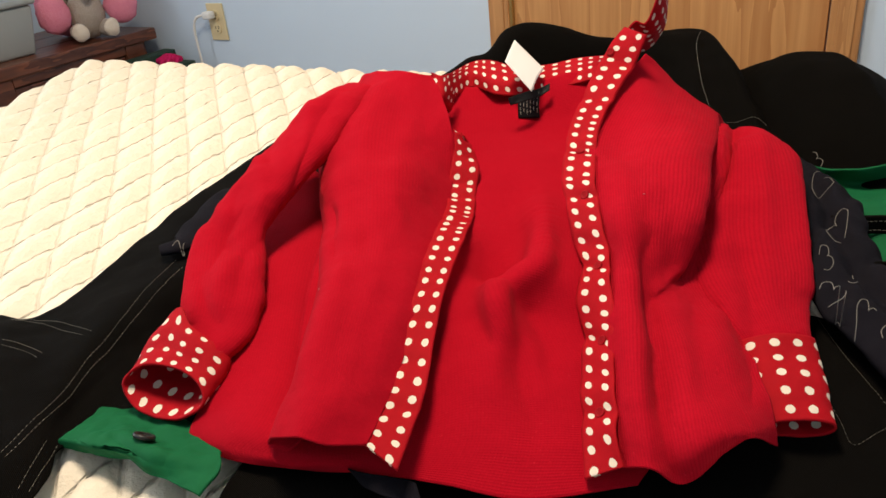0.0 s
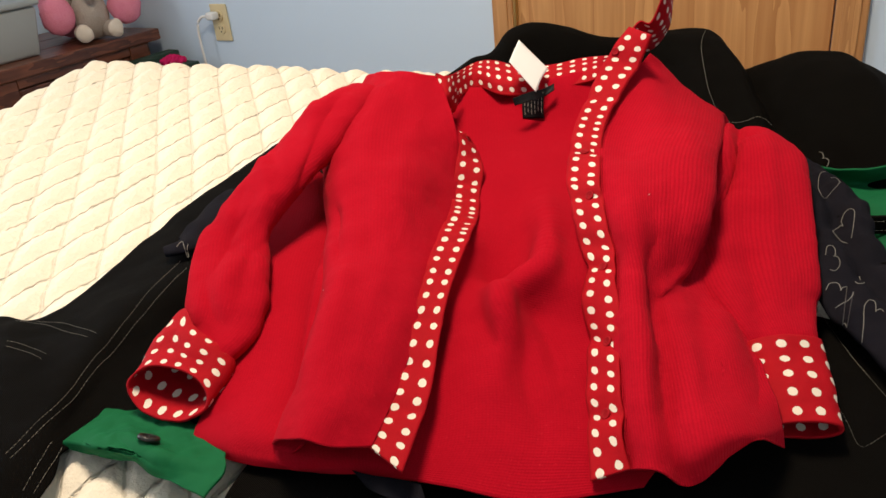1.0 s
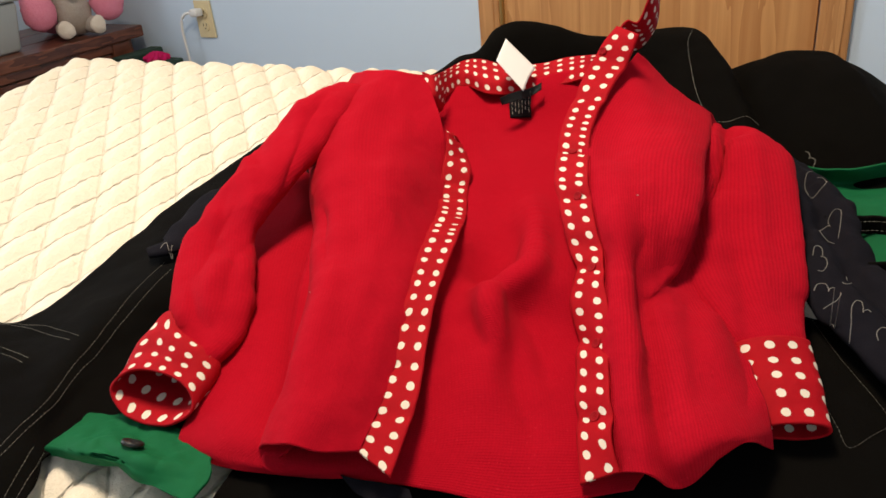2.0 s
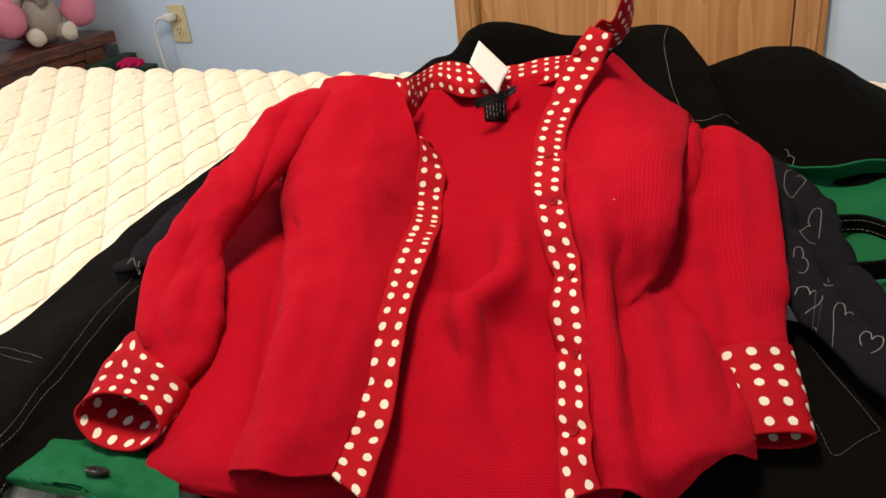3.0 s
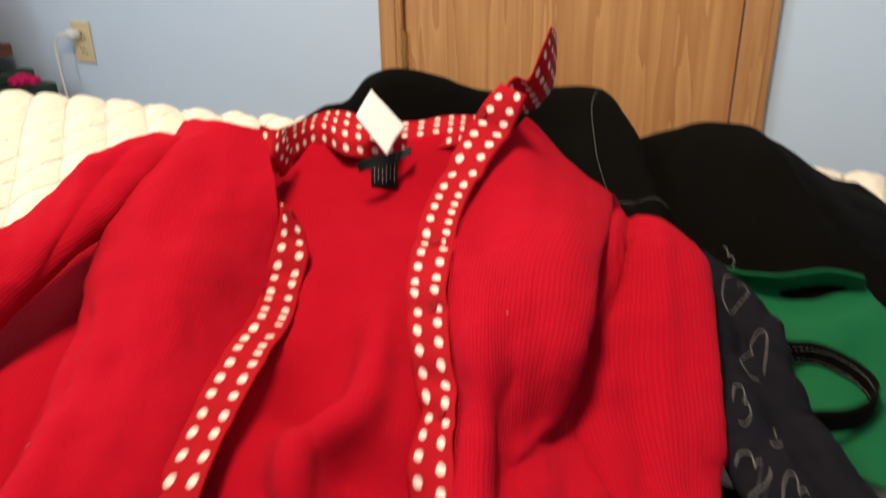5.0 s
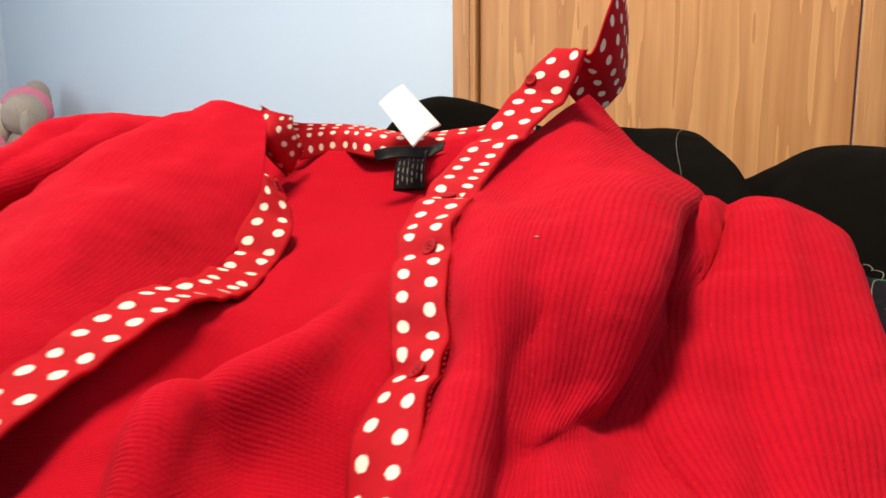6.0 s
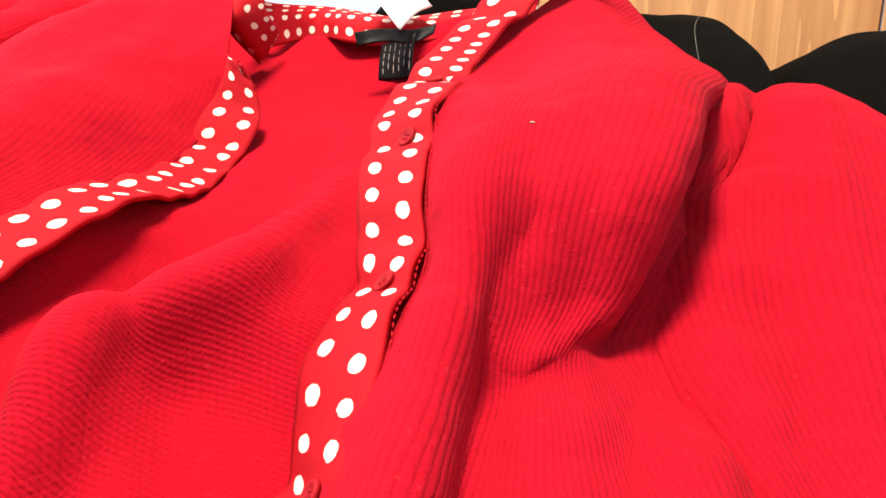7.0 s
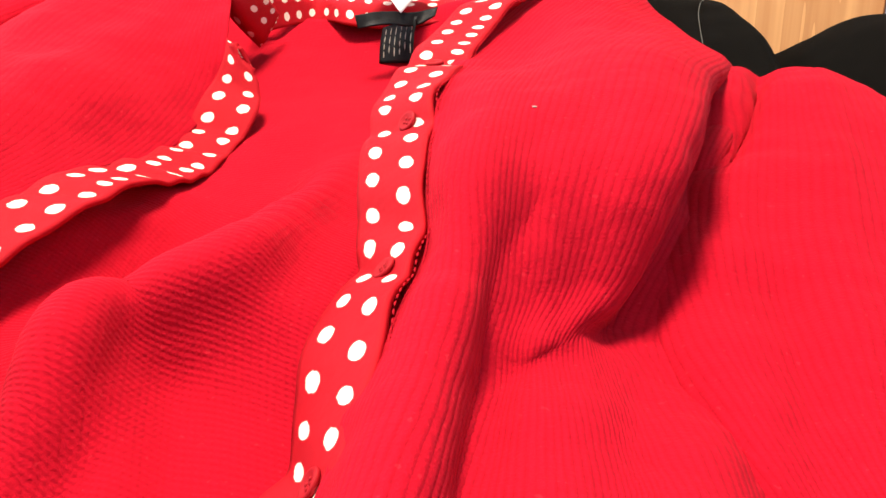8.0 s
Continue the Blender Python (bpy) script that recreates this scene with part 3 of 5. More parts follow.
def quilt_mesh():
    nx, ny = 520, 370
    bm = bmesh.new()
    rows = []
    turn = BED.to_3x3()
    for j in range(ny):
        row = []
        for i in range(nx):
            s, w = -0.22 + (BED_L + 0.44) * i / (nx - 1), -0.22 + (BED_W + 0.44) * j / (ny - 1)
            x, dx = edge_profile(s, BED_L)
            y, dy = edge_profile(w, BED_W)
            p = BED @ Vector((x, -y, 0))
            q = BED @ Vector((s, -w, 0))          # stitching follows the cloth
            wob = 0.003 * math.sin(13 * q.x + 1) * math.sin(11 * q.y)
            a = (q.x * math.cos(radians(18)) + q.y * math.sin(radians(18)) + wob - 0.012) / 0.0495
            b = (q.x * math.cos(radians(-30)) + q.y * math.sin(radians(-30)) + wob + 0.006) / 0.0475
            puff = abs(math.sin(math.pi * a)) ** 0.55 * abs(math.sin(math.pi * b)) ** 0.65
            crinkle = noise.fractal(Vector((q.x * 38, q.y * 38, 3)), 1.0, 2.0, 3)
            h = 0.0105 * puff + 0.0022 * crinkle * (1.2 - 0.6 * puff) + 0.006 * noise.noise(Vector((q.x * 4, q.y * 4, 7)))
            p.z = bed_z(p.x, p.y) - max(dx, dy, math.hypot(dx, dy) if max(dx, dy) < 0.1 else 0) - 0.008
            out = Vector((-dx if s < BED_L / 2 else dx, dy if w < BED_W / 2 else -dy, 0.0))
            out = (turn @ out) * 6 + Vector((0, 0, 1))
            out.normalize()
            row.append(bm.verts.new(p + out * h))
        rows.append(row)
    for a, b in zip(rows, rows[1:]):
        for i in range(nx - 1):
            bm.faces.new([a[i], a[i + 1], b[i + 1], b[i]])
    bmesh.ops.recalc_face_normals(bm, faces=bm.faces)
    return bm


quilt = link("quilt", quilt_mesh(), QUILT)
tagged(quilt, "cream diamond-stitched quilt spread over the bed", "quilt")

# ---- clothes under the cardigan ----
LEFT_FRONT = []
LEFT_FRONT.append([(-0.127, 1.067, 0.832), (-0.107, 0.995, 0.858), (-0.078, 0.942, 0.874), (-0.045, 0.914, 0.875), (-0.017, 0.919, 0.867)])
LEFT_FRONT.append([(-0.153, 0.911, 0.799), (-0.130, 0.845, 0.827), (-0.092, 0.818, 0.846), (-0.051, 0.841, 0.843), (0.002, 0.846, 0.833)])
LEFT_FRONT.append([(-0.142, 0.813, 0.784), (-0.124, 0.761, 0.812), (-0.086, 0.739, 0.823), (-0.047, 0.743, 0.819), (0.005, 0.813, 0.801)])
LEFT_FRONT.append([(-0.128, 0.740, 0.765), (-0.110, 0.694, 0.793), (-0.079, 0.670, 0.801), (-0.045, 0.680, 0.797), (-0.004, 0.739, 0.778)])
LEFT_FRONT.append([(-0.116, 0.650, 0.755), (-0.098, 0.603, 0.784), (-0.072, 0.593, 0.788), (-0.047, 0.597, 0.786), (-0.016, 0.642, 0.775)])
LEFT_FRONT.append([(-0.115, 0.583, 0.746), (-0.099, 0.547, 0.773), (-0.075, 0.534, 0.780), (-0.052, 0.535, 0.777), (-0.022, 0.572, 0.764)])
LEFT_FRONT.append([(-0.117, 0.522, 0.734), (-0.103, 0.495, 0.758), (-0.078, 0.477, 0.765), (-0.060, 0.482, 0.761), (-0.033, 0.512, 0.749)])
LEFT_FRONT.append([(-0.127, 0.478, 0.720), (-0.115, 0.461, 0.738), (-0.090, 0.445, 0.746), (-0.072, 0.446, 0.741), (-0.050, 0.453, 0.734)])
LEFT_PLACKET = []
LEFT_PLACKET.append([(0.007, 0.836, 0.830), (0.016, 0.825, 0.827)])
LEFT_PLACKET.append([(0.005, 0.822, 0.816), (0.024, 0.825, 0.809)])
LEFT_PLACKET.append([(0.000, 0.801, 0.799), (0.029, 0.808, 0.794)])
LEFT_PLACKET.append([(-0.003, 0.777, 0.785), (0.025, 0.780, 0.779)])
LEFT_PLACKET.append([(-0.004, 0.732, 0.782), (0.023, 0.735, 0.773)])
LEFT_PLACKET.append([(-0.010, 0.677, 0.786), (0.018, 0.676, 0.782)])
LEFT_PLACKET.append([(-0.018, 0.637, 0.779), (0.008, 0.633, 0.775)])
LEFT_PLACKET.append([(-0.023, 0.597, 0.772), (0.001, 0.599, 0.769)])
LEFT_PLACKET.append([(-0.028, 0.570, 0.765), (-0.003, 0.570, 0.763)])
LEFT_PLACKET.append([(-0.033, 0.538, 0.754), (-0.007, 0.534, 0.753)])
LEFT_PLACKET.append([(-0.038, 0.508, 0.746), (-0.010, 0.499, 0.745)])
LEFT_PLACKET.append([(-0.045, 0.480, 0.739), (-0.016, 0.473, 0.738)])
LEFT_PLACKET.append([(-0.053, 0.455, 0.734), (-0.027, 0.434, 0.727)])
LEFT_DOTS = [[0.0124, 0.0233, 0.037, 0.0533, 0.0668, 0.0834, 0.0954, 0.1084, 0.118, 0.141, 0.1617, 0.1739, 0.1883, 0.2046, 0.2177, 0.2325, 0.2481, 0.2641, 0.2806, 0.2979, 0.316, 0.3336, 0.3503, 0.3646, 0.3761, 0.3905, 0.4042, 0.4178],
    [0.0187, 0.0315, 0.0446, 0.0607, 0.0716, 0.0908, 0.1055, 0.1175, 0.1278, 0.1527, 0.1697, 0.1775, 0.1869, 0.2026, 0.2165, 0.2321, 0.2481, 0.265, 0.2812, 0.2979, 0.316, 0.3343, 0.3535, 0.37, 0.3831, 0.396, 0.4056, 0.4167]]
RIGHT_PLACKET = []
RIGHT_PLACKET.append([(0.194, 0.899, 0.908), (0.212, 0.867, 0.906)])
RIGHT_PLACKET.append([(0.171, 0.886, 0.886), (0.202, 0.869, 0.881)])
RIGHT_PLACKET.append([(0.155, 0.869, 0.865), (0.184, 0.848, 0.862)])
RIGHT_PLACKET.append([(0.139, 0.837, 0.847), (0.166, 0.819, 0.848)])
RIGHT_PLACKET.append([(0.125, 0.807, 0.833), (0.152, 0.791, 0.833)])
RIGHT_PLACKET.append([(0.116, 0.766, 0.822), (0.144, 0.750, 0.822)])
RIGHT_PLACKET.append([(0.110, 0.727, 0.809), (0.137, 0.698, 0.817)])
RIGHT_PLACKET.append([(0.110, 0.694, 0.799), (0.137, 0.672, 0.804)])
RIGHT_PLACKET.append([(0.112, 0.668, 0.788), (0.137, 0.647, 0.794)])
RIGHT_PLACKET.append([(0.115, 0.652, 0.774), (0.140, 0.628, 0.782)])
RIGHT_PLACKET.append([(0.117, 0.622, 0.767), (0.136, 0.602, 0.777)])
RIGHT_PLACKET.append([(0.109, 0.596, 0.756), (0.135, 0.573, 0.768)])
RIGHT_PLACKET.append([(0.112, 0.574, 0.742), (0.133, 0.544, 0.757)])
RIGHT_PLACKET.append([(0.108, 0.543, 0.736), (0.128, 0.516, 0.749)])
RIGHT_PLACKET.append([(0.103, 0.508, 0.727), (0.124, 0.483, 0.740)])
RIGHT_PLACKET.append([(0.100, 0.474, 0.718), (0.121, 0.455, 0.729)])
RIGHT_PLACKET.append([(0.097, 0.441, 0.707), (0.123, 0.442, 0.717)])
RIGHT_DOTS = [[0.0112, 0.0221, 0.0352, 0.0494, 0.0613, 0.0784, 0.0972, 0.1124, 0.1234, 0.1345, 0.1509, 0.1699, 0.1802, 0.1944, 0.211, 0.2293, 0.2371, 0.2539, 0.2701, 0.284, 0.2988, 0.3179, 0.3357, 0.3472, 0.36, 0.3758, 0.3921, 0.4031, 0.4208, 0.4372, 0.4531, 0.4656, 0.4777, 0.4907, 0.5022, 0.5148],
    [0.019, 0.0315, 0.0441, 0.0558, 0.0721, 0.0905, 0.1083, 0.1188, 0.1286, 0.1377, 0.1515, 0.1645, 0.1723, 0.1846, 0.2018, 0.2213, 0.2317, 0.2457, 0.2601, 0.2756, 0.2911, 0.3056, 0.3203, 0.3365, 0.3504, 0.3666, 0.3799, 0.3921, 0.4075, 0.4243, 0.4382, 0.4517, 0.4669, 0.4808, 0.4934, 0.5125]]
RIGHT_FRONT = []
RIGHT_FRONT.append([(0.215, 0.901, 0.879), (0.231, 0.906, 0.862), (0.248, 0.900, 0.844), (0.267, 0.885, 0.828), (0.288, 0.879, 0.814), (0.298, 0.899, 0.803), (0.311, 0.903, 0.781)])
RIGHT_FRONT.append([(0.184, 0.865, 0.858), (0.202, 0.829, 0.848), (0.217, 0.801, 0.840), (0.238, 0.785, 0.833), (0.268, 0.802, 0.818), (0.276, 0.844, 0.797), (0.294, 0.831, 0.773)])
RIGHT_FRONT.append([(0.147, 0.800, 0.831), (0.172, 0.768, 0.826), (0.188, 0.732, 0.830), (0.210, 0.707, 0.832), (0.244, 0.726, 0.821), (0.255, 0.778, 0.793), (0.275, 0.760, 0.772)])
RIGHT_FRONT.append([(0.134, 0.725, 0.818), (0.157, 0.691, 0.821), (0.175, 0.673, 0.819), (0.199, 0.664, 0.817), (0.229, 0.675, 0.813), (0.237, 0.716, 0.787), (0.258, 0.703, 0.769)])
RIGHT_FRONT.append([(0.131, 0.678, 0.801), (0.152, 0.642, 0.808), (0.168, 0.633, 0.803), (0.189, 0.632, 0.800), (0.215, 0.638, 0.798), (0.220, 0.664, 0.778), (0.245, 0.657, 0.763)])
RIGHT_FRONT.append([(0.135, 0.636, 0.778), (0.152, 0.609, 0.785), (0.165, 0.607, 0.777), (0.180, 0.613, 0.772), (0.199, 0.618, 0.770), (0.199, 0.627, 0.757), (0.239, 0.619, 0.756)])
RIGHT_FRONT.append([(0.131, 0.602, 0.768), (0.150, 0.585, 0.775), (0.162, 0.592, 0.767), (0.173, 0.593, 0.765), (0.187, 0.605, 0.762), (0.196, 0.613, 0.754), (0.237, 0.605, 0.748)])
RIGHT_FRONT.append([(0.130, 0.574, 0.763), (0.147, 0.564, 0.768), (0.161, 0.577, 0.759), (0.172, 0.581, 0.759), (0.186, 0.589, 0.755), (0.201, 0.596, 0.751), (0.234, 0.586, 0.744)])
RIGHT_FRONT.append([(0.127, 0.542, 0.752), (0.143, 0.525, 0.760), (0.155, 0.532, 0.753), (0.170, 0.529, 0.753), (0.189, 0.532, 0.753), (0.205, 0.536, 0.749), (0.232, 0.549, 0.738)])
RIGHT_FRONT.append([(0.120, 0.500, 0.737), (0.137, 0.480, 0.749), (0.151, 0.487, 0.740), (0.167, 0.477, 0.747), (0.185, 0.478, 0.747), (0.202, 0.484, 0.744), (0.228, 0.498, 0.735)])
RIGHT_FRONT.append([(0.118, 0.468, 0.725), (0.136, 0.451, 0.736), (0.150, 0.447, 0.731), (0.165, 0.437, 0.737), (0.184, 0.441, 0.743), (0.204, 0.453, 0.738), (0.226, 0.472, 0.725)])
RIGHT_FRONT.append([(0.119, 0.448, 0.711), (0.136, 0.432, 0.724), (0.153, 0.433, 0.710), (0.168, 0.433, 0.715), (0.186, 0.440, 0.728), (0.204, 0.446, 0.734), (0.227, 0.466, 0.709)])
BACK = []
BACK.append([(-0.124, 0.971, 0.843), (-0.027, 0.975, 0.841), (0.032, 0.976, 0.836), (0.083, 0.960, 0.837), (0.133, 0.956, 0.849), (0.204, 0.962, 0.850)])
BACK.append([(-0.124, 0.911, 0.814), (-0.028, 0.910, 0.810), (0.032, 0.910, 0.805), (0.083, 0.907, 0.802), (0.132, 0.901, 0.806), (0.183, 0.901, 0.816)])
BACK.append([(-0.124, 0.811, 0.779), (-0.028, 0.812, 0.784), (0.032, 0.812, 0.786), (0.073, 0.812, 0.787), (0.114, 0.813, 0.788), (0.173, 0.812, 0.786)])
BACK.append([(-0.124, 0.740, 0.760), (-0.027, 0.742, 0.771), (0.022, 0.743, 0.771), (0.058, 0.742, 0.769), (0.099, 0.741, 0.778), (0.163, 0.741, 0.773)])
BACK.append([(-0.123, 0.695, 0.767), (-0.027, 0.702, 0.775), (0.011, 0.708, 0.772), (0.053, 0.702, 0.760), (0.094, 0.701, 0.776), (0.154, 0.701, 0.768)])
BACK.append([(-0.123, 0.665, 0.763), (-0.027, 0.672, 0.774), (0.009, 0.673, 0.767), (0.045, 0.667, 0.752), (0.088, 0.669, 0.774), (0.149, 0.671, 0.761)])
BACK.append([(-0.123, 0.629, 0.757), (-0.027, 0.642, 0.768), (0.011, 0.644, 0.760), (0.045, 0.641, 0.748), (0.082, 0.639, 0.775), (0.144, 0.640, 0.753)])
BACK.append([(-0.123, 0.599, 0.746), (-0.026, 0.611, 0.762), (0.013, 0.616, 0.755), (0.042, 0.615, 0.763), (0.078, 0.616, 0.772), (0.144, 0.605, 0.744)])
BACK.append([(-0.123, 0.559, 0.733), (-0.027, 0.576, 0.741), (0.013, 0.583, 0.749), (0.044, 0.583, 0.759), (0.084, 0.586, 0.744), (0.144, 0.571, 0.735)])
BACK.append([(-0.123, 0.518, 0.724), (-0.026, 0.529, 0.731), (0.019, 0.540, 0.744), (0.059, 0.535, 0.737), (0.099, 0.530, 0.728), (0.154, 0.530, 0.723)])
BACK.append([(-0.123, 0.468, 0.714), (-0.026, 0.474, 0.717), (0.019, 0.475, 0.721), (0.059, 0.475, 0.717), (0.100, 0.475, 0.713), (0.154, 0.475, 0.710)])
BACK.append([(-0.094, 0.470, 0.701), (-0.037, 0.454, 0.706), (0.002, 0.444, 0.705), (0.045, 0.432, 0.702), (0.082, 0.434, 0.701), (0.132, 0.446, 0.697)])
LEFT_SIDE = []
LEFT_SIDE.append([(-0.227, 0.894, 0.781), (-0.175, 0.891, 0.781), (-0.133, 0.858, 0.757)])
LEFT_SIDE.append([(-0.222, 0.838, 0.769), (-0.154, 0.791, 0.765), (-0.120, 0.765, 0.747)])
LEFT_SIDE.append([(-0.209, 0.718, 0.758), (-0.149, 0.684, 0.759), (-0.106, 0.679, 0.741)])
LEFT_SIDE.append([(-0.189, 0.617, 0.746), (-0.140, 0.600, 0.748), (-0.108, 0.598, 0.730)])
LEFT_SIDE.append([(-0.182, 0.554, 0.735), (-0.136, 0.535, 0.736), (-0.104, 0.539, 0.721)])
LEFT_SIDE.append([(-0.189, 0.528, 0.723), (-0.145, 0.494, 0.725), (-0.101, 0.483, 0.721)])
LEFT_SIDE.append([(-0.198, 0.509, 0.708), (-0.161, 0.484, 0.713), (-0.117, 0.470, 0.712)])
LEFT_SIDE.append([(-0.191, 0.499, 0.701), (-0.148, 0.476, 0.705), (-0.116, 0.470, 0.704)])
LEFT_SLEEVE = [(-0.103, 0.923, 0.850, 0.025, 0.018), (-0.126, 0.867, 0.847, 0.032, 0.020), (-0.149, 0.823, 0.833, 0.035, 0.018), (-0.175, 0.763, 0.817, 0.031, 0.016), (-0.198, 0.723, 0.798, 0.030, 0.014), (-0.206, 0.683, 0.780, 0.035, 0.015), (-0.195, 0.624, 0.765, 0.035, 0.016), (-0.193, 0.587, 0.751, 0.031, 0.012), (-0.206, 0.563, 0.743, 0.030, 0.010)]
LEFT_CUFF = [(-0.206, 0.584, 0.750, 0.035, 0.015), (-0.209, 0.573, 0.745, 0.038, 0.018), (-0.215, 0.553, 0.737, 0.040, 0.016), (-0.223, 0.529, 0.732, 0.038, 0.014)]
RIGHT_SLEEVE = [(0.285, 0.825, 0.800, 0.022, 0.016), (0.290, 0.787, 0.797, 0.041, 0.020), (0.277, 0.724, 0.785, 0.049, 0.014), (0.261, 0.665, 0.769, 0.051, 0.011), (0.254, 0.616, 0.751, 0.045, 0.011), (0.252, 0.580, 0.741, 0.034, 0.010), (0.252, 0.553, 0.737, 0.025, 0.007), (0.252, 0.534, 0.730, 0.021, 0.006)]
RIGHT_CUFF = [(0.252, 0.547, 0.738, 0.026, 0.011), (0.251, 0.528, 0.729, 0.025, 0.011), (0.248, 0.501, 0.721, 0.024, 0.011), (0.246, 0.478, 0.713, 0.023, 0.010)]
COLLAR = []
COLLAR.append([(-0.020, 0.956, 0.826), (-0.001, 0.947, 0.832), (0.022, 0.980, 0.837), (0.050, 0.945, 0.836), (0.083, 0.942, 0.833), (0.117, 0.943, 0.838), (0.144, 0.938, 0.843), (0.180, 0.930, 0.852)])
COLLAR.append([(-0.019, 0.951, 0.851), (-0.004, 0.948, 0.851), (0.021, 0.991, 0.853), (0.048, 0.966, 0.852), (0.080, 0.953, 0.849), (0.118, 0.967, 0.848), (0.147, 0.960, 0.853), (0.181, 0.933, 0.864)])
COLLAR.append([(-0.019, 0.913, 0.873), (-0.005, 0.947, 0.862), (0.023, 1.016, 0.859), (0.047, 1.036, 0.855), (0.080, 1.008, 0.851), (0.120, 0.990, 0.855), (0.150, 0.988, 0.860), (0.183, 0.923, 0.876)])
COLLAR_POINT = []
COLLAR_POINT.append([(-0.020, 0.917, 0.871), (-0.010, 0.918, 0.868), (-0.003, 0.935, 0.866)])
COLLAR_POINT.append([(-0.018, 0.906, 0.847), (-0.008, 0.892, 0.851), (-0.001, 0.927, 0.856)])
COLLAR_POINT.append([(-0.007, 0.930, 0.822), (-0.002, 0.927, 0.828), (0.003, 0.942, 0.842)])
JEANS = []
JEANS.append([(-0.477, 0.669, 0.728), (-0.440, 0.670, 0.731), (-0.397, 0.662, 0.731), (-0.358, 0.747, 0.739), (-0.329, 0.840, 0.749), (-0.276, 0.967, 0.763), (-0.201, 1.090, 0.780)])
JEANS.append([(-0.417, 0.578, 0.733), (-0.386, 0.579, 0.737), (-0.333, 0.585, 0.735), (-0.310, 0.639, 0.741), (-0.258, 0.712, 0.751), (-0.201, 0.792, 0.760), (-0.134, 0.866, 0.764)])
JEANS.append([(-0.379, 0.514, 0.727), (-0.350, 0.511, 0.728), (-0.317, 0.537, 0.728), (-0.295, 0.594, 0.723), (-0.256, 0.642, 0.725), (-0.188, 0.676, 0.735), (-0.105, 0.675, 0.743)])
JEANS.append([(-0.356, 0.469, 0.716), (-0.328, 0.468, 0.717), (-0.313, 0.489, 0.716), (-0.299, 0.540, 0.713), (-0.247, 0.565, 0.709), (-0.178, 0.582, 0.710), (-0.090, 0.558, 0.711)])
JEANS.append([(-0.339, 0.417, 0.695), (-0.312, 0.428, 0.698), (-0.297, 0.452, 0.701), (-0.299, 0.496, 0.705), (-0.248, 0.528, 0.704), (-0.163, 0.525, 0.700), (-0.084, 0.514, 0.700)])
TROUSERS = []
TROUSERS.append([(-0.141, 0.506, 0.699), (-0.041, 0.533, 0.705), (0.095, 0.579, 0.708), (0.216, 0.606, 0.716), (0.288, 0.615, 0.719), (0.350, 0.580, 0.714), (0.395, 0.557, 0.705)])
TROUSERS.append([(-0.152, 0.481, 0.697), (-0.038, 0.490, 0.696), (0.089, 0.507, 0.697), (0.195, 0.518, 0.703), (0.268, 0.529, 0.706), (0.326, 0.521, 0.704), (0.371, 0.509, 0.701)])
TROUSERS.append([(-0.161, 0.452, 0.693), (-0.035, 0.449, 0.691), (0.084, 0.451, 0.688), (0.179, 0.453, 0.692), (0.246, 0.465, 0.694), (0.304, 0.468, 0.693), (0.353, 0.467, 0.687)])
TROUSERS.append([(-0.162, 0.402, 0.688), (-0.029, 0.397, 0.684), (0.078, 0.395, 0.682), (0.165, 0.393, 0.680), (0.225, 0.401, 0.679), (0.280, 0.408, 0.679), (0.323, 0.408, 0.677)])
GREEN_CUFF = []
GREEN_CUFF.append([(-0.285, 0.550, 0.708), (-0.251, 0.544, 0.707), (-0.215, 0.528, 0.706), (-0.169, 0.495, 0.707)])
GREEN_CUFF.append([(-0.287, 0.529, 0.710), (-0.245, 0.513, 0.712), (-0.205, 0.496, 0.712), (-0.165, 0.478, 0.710)])
GREEN_CUFF.append([(-0.292, 0.511, 0.714), (-0.240, 0.488, 0.721), (-0.202, 0.472, 0.719), (-0.161, 0.467, 0.710)])
GREEN_CUFF.append([(-0.300, 0.501, 0.713), (-0.245, 0.477, 0.720), (-0.206, 0.464, 0.714), (-0.162, 0.457, 0.708)])
GREEN_CUFF.append([(-0.300, 0.501, 0.706), (-0.252, 0.486, 0.706), (-0.212, 0.465, 0.707), (-0.170, 0.442, 0.704)])
GREEN_CREASES = [(-0.004, 0.004, [(-0.255, 0.492, 0.723), (-0.249, 0.490, 0.723), (-0.228, 0.474, 0.721), (-0.210, 0.462, 0.716)]), (0.003, 0.006, [(-0.245, 0.498, 0.723), (-0.222, 0.480, 0.721), (-0.200, 0.468, 0.716)]), (-0.004, 0.005, [(-0.235, 0.530, 0.71), (-0.225, 0.505, 0.715), (-0.205, 0.488, 0.715)])]
GREEN_RIGHT = []
GREEN_RIGHT.append([(0.356, 0.861, 0.768), (0.377, 0.815, 0.769), (0.400, 0.785, 0.776), (0.444, 0.785, 0.780), (0.473, 0.780, 0.776)])
GREEN_RIGHT.append([(0.375, 0.831, 0.756), (0.390, 0.796, 0.752), (0.426, 0.792, 0.753), (0.458, 0.792, 0.757), (0.481, 0.782, 0.758)])
GREEN_RIGHT.append([(0.375, 0.769, 0.752), (0.397, 0.738, 0.757), (0.423, 0.731, 0.760), (0.455, 0.742, 0.760), (0.474, 0.732, 0.756)])
GREEN_RIGHT.append([(0.379, 0.719, 0.738), (0.394, 0.698, 0.741), (0.415, 0.692, 0.744), (0.442, 0.698, 0.744), (0.461, 0.694, 0.741)])
GREEN_RIGHT.append([(0.376, 0.672, 0.728), (0.389, 0.652, 0.731), (0.405, 0.639, 0.733), (0.421, 0.638, 0.733), (0.443, 0.643, 0.728)])
